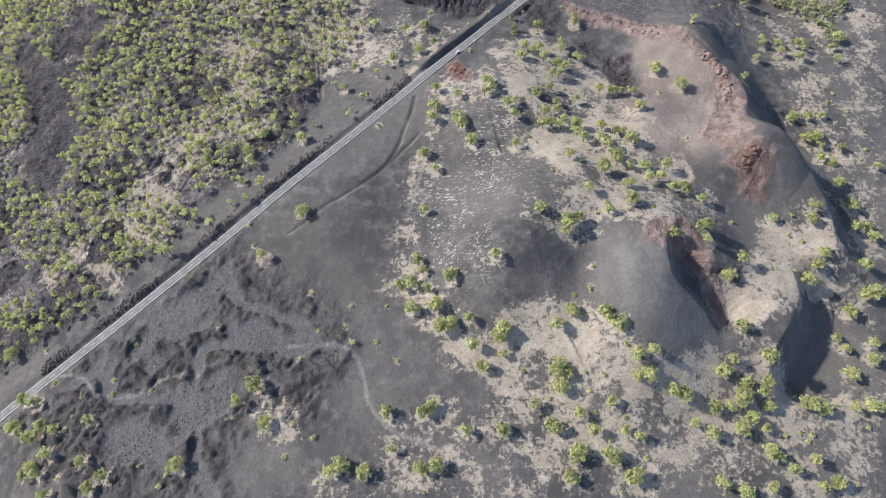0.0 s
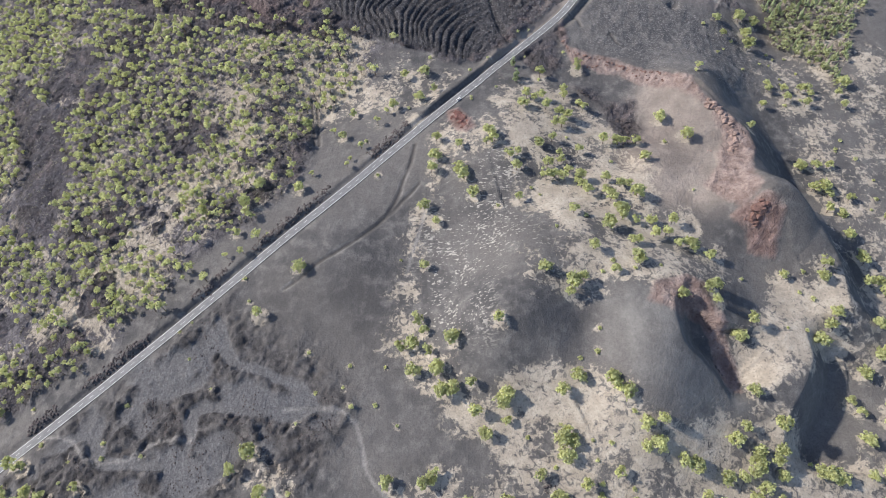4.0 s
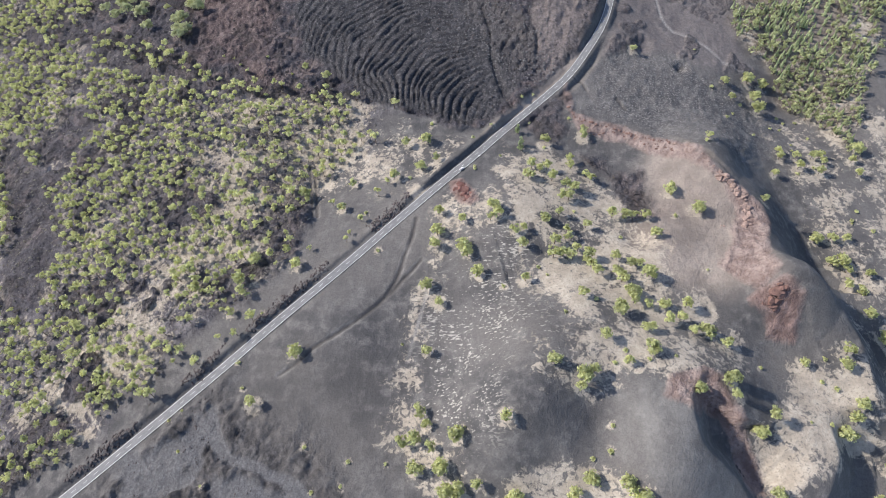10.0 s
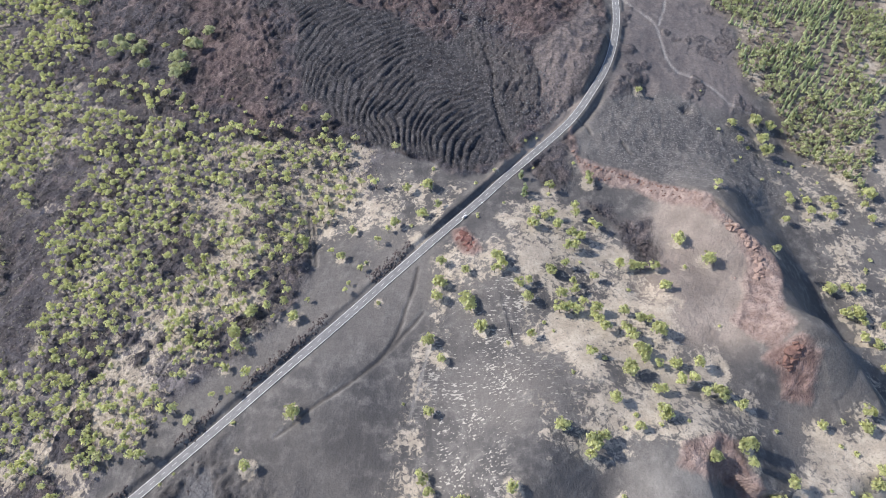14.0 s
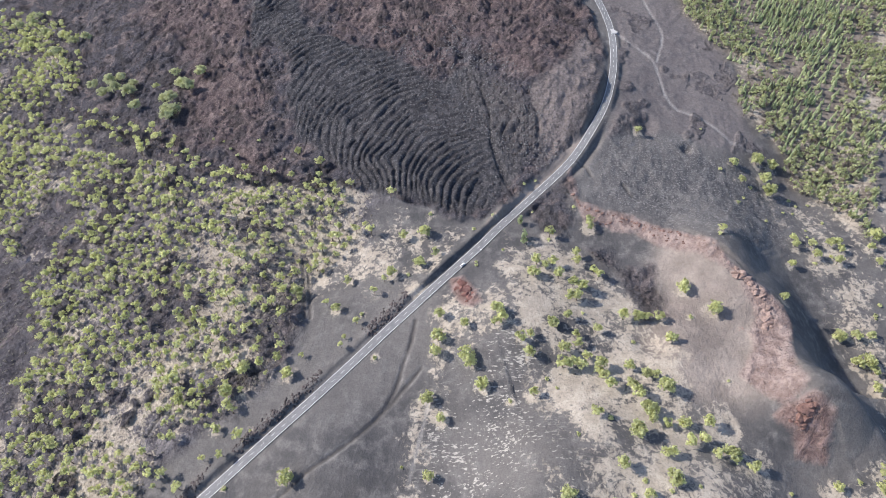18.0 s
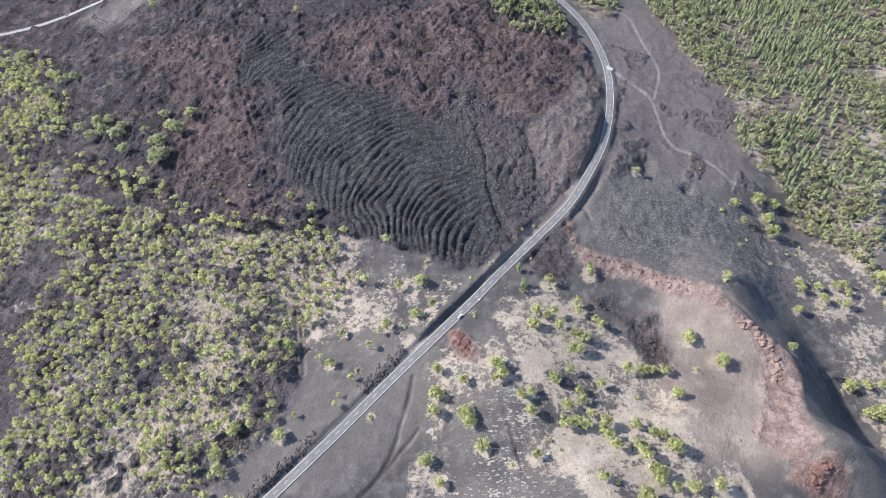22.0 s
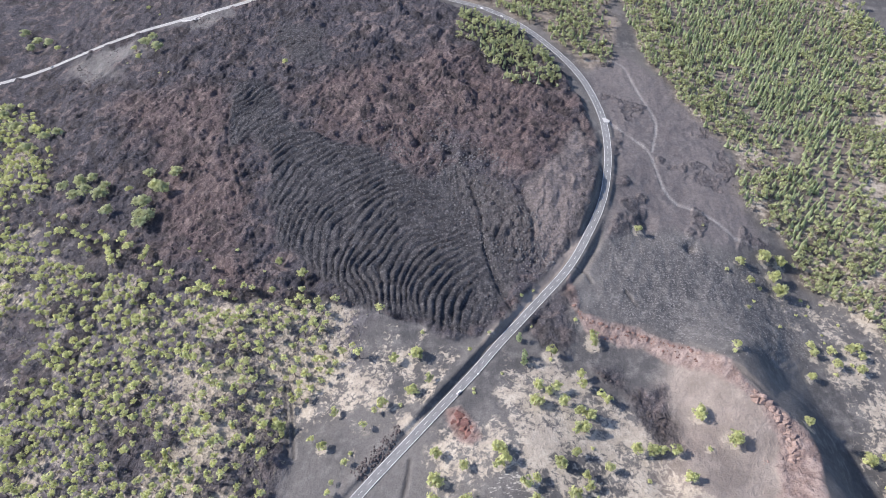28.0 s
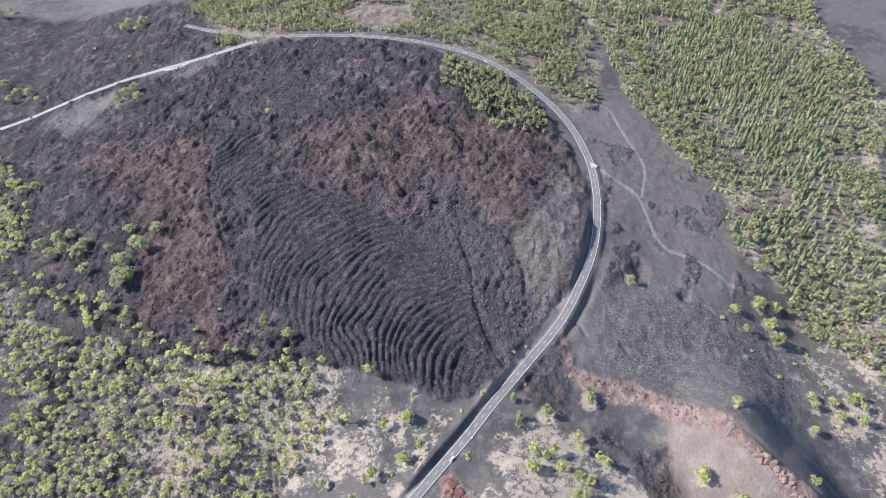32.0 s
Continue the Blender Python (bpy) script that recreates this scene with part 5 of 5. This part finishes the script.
RIM_WALL = [(198, 420), (207, 409), (213, 396), (214, 384), (210, 375)]
rock_row("rim_rocks", "pale pink cracked rock wall below the crater rim", RIM_WALL, 3.6, 48, rim_rock, 4, 2.2, 0.9)
rock_row("rim_rocks", "dark red broken ledge on the crater rim", [(90, 511), (103, 496), (130, 486), (151, 473), (170, 460)], 1.9, 34, rim_red, 5, 1.3)
rock_row("rim_rocks", "low brown ledge in the crater's slope", [(106, 482), (134, 480), (162, 458), (169, 452)], 1.5, 22, red_rock, 6, 2.2)
rock_row("rim_rocks", "dark red broken ledge on the crater rim", [(170, 460), (186, 442), (198, 420)], 1.5, 14, rim_rock, 22, 1.2)
for name, label, x, y, size, count, mat, seed, stretch, turn in (
        ("red_rock_outcrop", "broken red scoria face beside the road", -5, 416, 6.0, 16, scoria_red, 3, 2.0, -1.1),
        ("fallen_rocks", "fallen rocks at the foot of the rim", 192, 378, 1.6, 6, rim_rock, 6, 2.0, 0.2),
        ("red_peak_rocks", "dark red scoria crag on the crater rim", 207, 309, 6.5, 18, red_rock, 7, 1.2, 0.9),
        ("black_rock_outcrop", "rough black lava outcrop behind a pine", 101, 450, 3.4, 7, block_mat, 8, 1.8, -0.4),
        ("black_rock_outcrop", "rough black lava outcrop behind pines", 132, 414, 4.4, 18, block_mat, 9, 2.4, -1.0),
        ("pit_rocks", "dark rocks at the edge of the red pit", 161, 201, 2.0, 6, block_mat, 10, 2.0, -0.8),
        ("dark_rocks", "low dark rocks among sand and pines", 44, 131, 2.6, 6, block_mat, 12, 1.6, 0.6)):
    outcrop(name, label, x, y, size, count, mat, seed, stretch, turn)


# ---- vehicles and roadside ----
def box_part(name, size, at, mat, parent, bevel=0.0, taper=1.0):
    bm = bmesh.new()
    bmesh.ops.create_cube(bm, size=1.0)
    for v in bm.verts:
        top = v.co.z > 0
        v.co = Vector((v.co.x * size[0] * (taper if top else 1), v.co.y * size[1] * (taper if top else 1), v.co.z * size[2])) + Vector(at)
    if bevel:
        bmesh.ops.bevel(bm, geom=list(bm.edges), offset=bevel, segments=2, affect="EDGES", profile=0.6)
    return part(name, bm, mat, parent)


def car(label, x, y, heading, paint, up=0.13):
    root = tagged(new("car"), label, "car", "cars")
    box_part("body", (4.3, 1.75, 0.62), (0, 0, 0.62), paint, root, 0.16, 0.96)
    box_part("cabin", (2.5, 1.55, 0.6), (-0.2, 0, 1.18), glass_dark, root, 0.12, 0.78)
    box_part("roof", (1.8, 1.2, 0.06), (-0.2, 0, 1.49), paint, root, 0.02, 0.95)
    for sx in (-1.35, 1.35):
        for sy in (-0.8, 0.8):
            bm = bmesh.new()
            bmesh.ops.create_cone(bm, segments=14, radius1=0.32, radius2=0.32, depth=0.22, cap_ends=True, matrix=Matrix.Translation((sx, sy, 0.32)) @ Matrix.Rotation(math.pi / 2, 4, "X"))
            wheel = part("wheel", bm, rubber, root)
            bm = bmesh.new()
            bmesh.ops.create_cone(bm, segments=10, radius1=0.18, radius2=0.16, depth=0.03, cap_ends=True, matrix=Matrix.Translation((sx, sy * 1.15, 0.32)) @ Matrix.Rotation(math.pi / 2, 4, "X"))
            part("rim", bm, metal, wheel)
    for sy in (-0.6, 0.6):
        box_part("headlight", (0.06, 0.34, 0.16), (2.13, sy, 0.7), lamp_glass, root, 0.02)
        box_part("tail_light", (0.06, 0.3, 0.18), (-2.13, sy, 0.75), red_lamp, root, 0.02)
    root.matrix_basis = pose(x, y, 0, 0, 0, heading)
    return root


def on_road(line, zs, x, y, off):
    """Place and heading beside the middle of a road."""
    pts = np.array(line)
    i = int(np.argmin(np.hypot(pts[:, 0] - x, pts[:, 1] - y)))
    i = min(max(i, 1), len(pts) - 2)
    t = pts[i + 1] - pts[i - 1]
    t /= np.linalg.norm(t)
    d = (x - pts[i][0]) * t[0] + (y - pts[i][1]) * t[1]
    p = pts[i] + t * d + np.array([t[1], -t[0]]) * off
    return p[0], p[1], float(zs[i]) + 0.12, math.degrees(math.atan2(t[1], t[0]))


for label, line, zs, x, y, off, paint, flip in (
        ("small white car pulled up at the road's edge", road_line, road_z, -8, 445, 2.4, white_paint, 0),
        ("white car standing beside the curving road", road_line, road_z, 54, 935, -2.6, white_paint, 180),
        ("white car standing beside the curving road", road_line, road_z, 75, 916, -2.6, white_paint, 180),
        ("dark blue car on the pale far road", far_line, far_z, -540, 1020, 1.6, blue_paint, 0)):
    px, py, pz, head = on_road(line, zs, x, y, off)
    made = car(label, px, py, head + flip, paint)
    made.location.z = pz

px, py, pz, head = on_road(road_line, road_z, 6, 458, 4.3)
sign = tagged(new("road_sign"), "small white road sign panel on a grey post", "sign")
box_part("post", (0.09, 0.09, 1.9), (0, 0, 0.95), metal, sign)
box_part("panel", (1.5, 0.06, 0.9), (0, 0, 1.9), white_paint, sign, 0.02)
sign.matrix_basis = pose(px, py, pz - 0.3, -50, 0, head - 60)


# ---- where the dirt track leaves the road ----
bm = bmesh.new()
corners = [(161.5, 737), (161.6, 726), (166, 725), (168, 728)]
high = max(float(z) for z in ground_z([c[0] for c in corners], [c[1] for c in corners])) + 0.05
top = [bm.verts.new((x, y, high)) for x, y in corners]
low = [bm.verts.new((x, y, high - 0.8)) for x, y in corners]
bm.faces.new(top[::-1])
for i in range(4):
    bm.faces.new((top[i], top[(i + 1) % 4], low[(i + 1) % 4], low[i]))
tagged(part("pavement", bm, pale_concrete), "bright pale apron where the dirt track meets the road", "pavement", kind="structure")

# ---- lay-by on the far road ----
lay = rounded([(-338, 1020), (-328, 1011), (-315, 1010), (-303, 1019)], 3)
bm = bmesh.new()
ribbon(bm, lay, [float(v) + 0.25 for v in ground_z([p[0] for p in lay], [p[1] for p in lay])], 0, 2.2, 0.1, 0.6)
tagged(part("pavement", bm, pale_concrete), "pale curved lay-by beside the far road", "pavement", kind="structure")
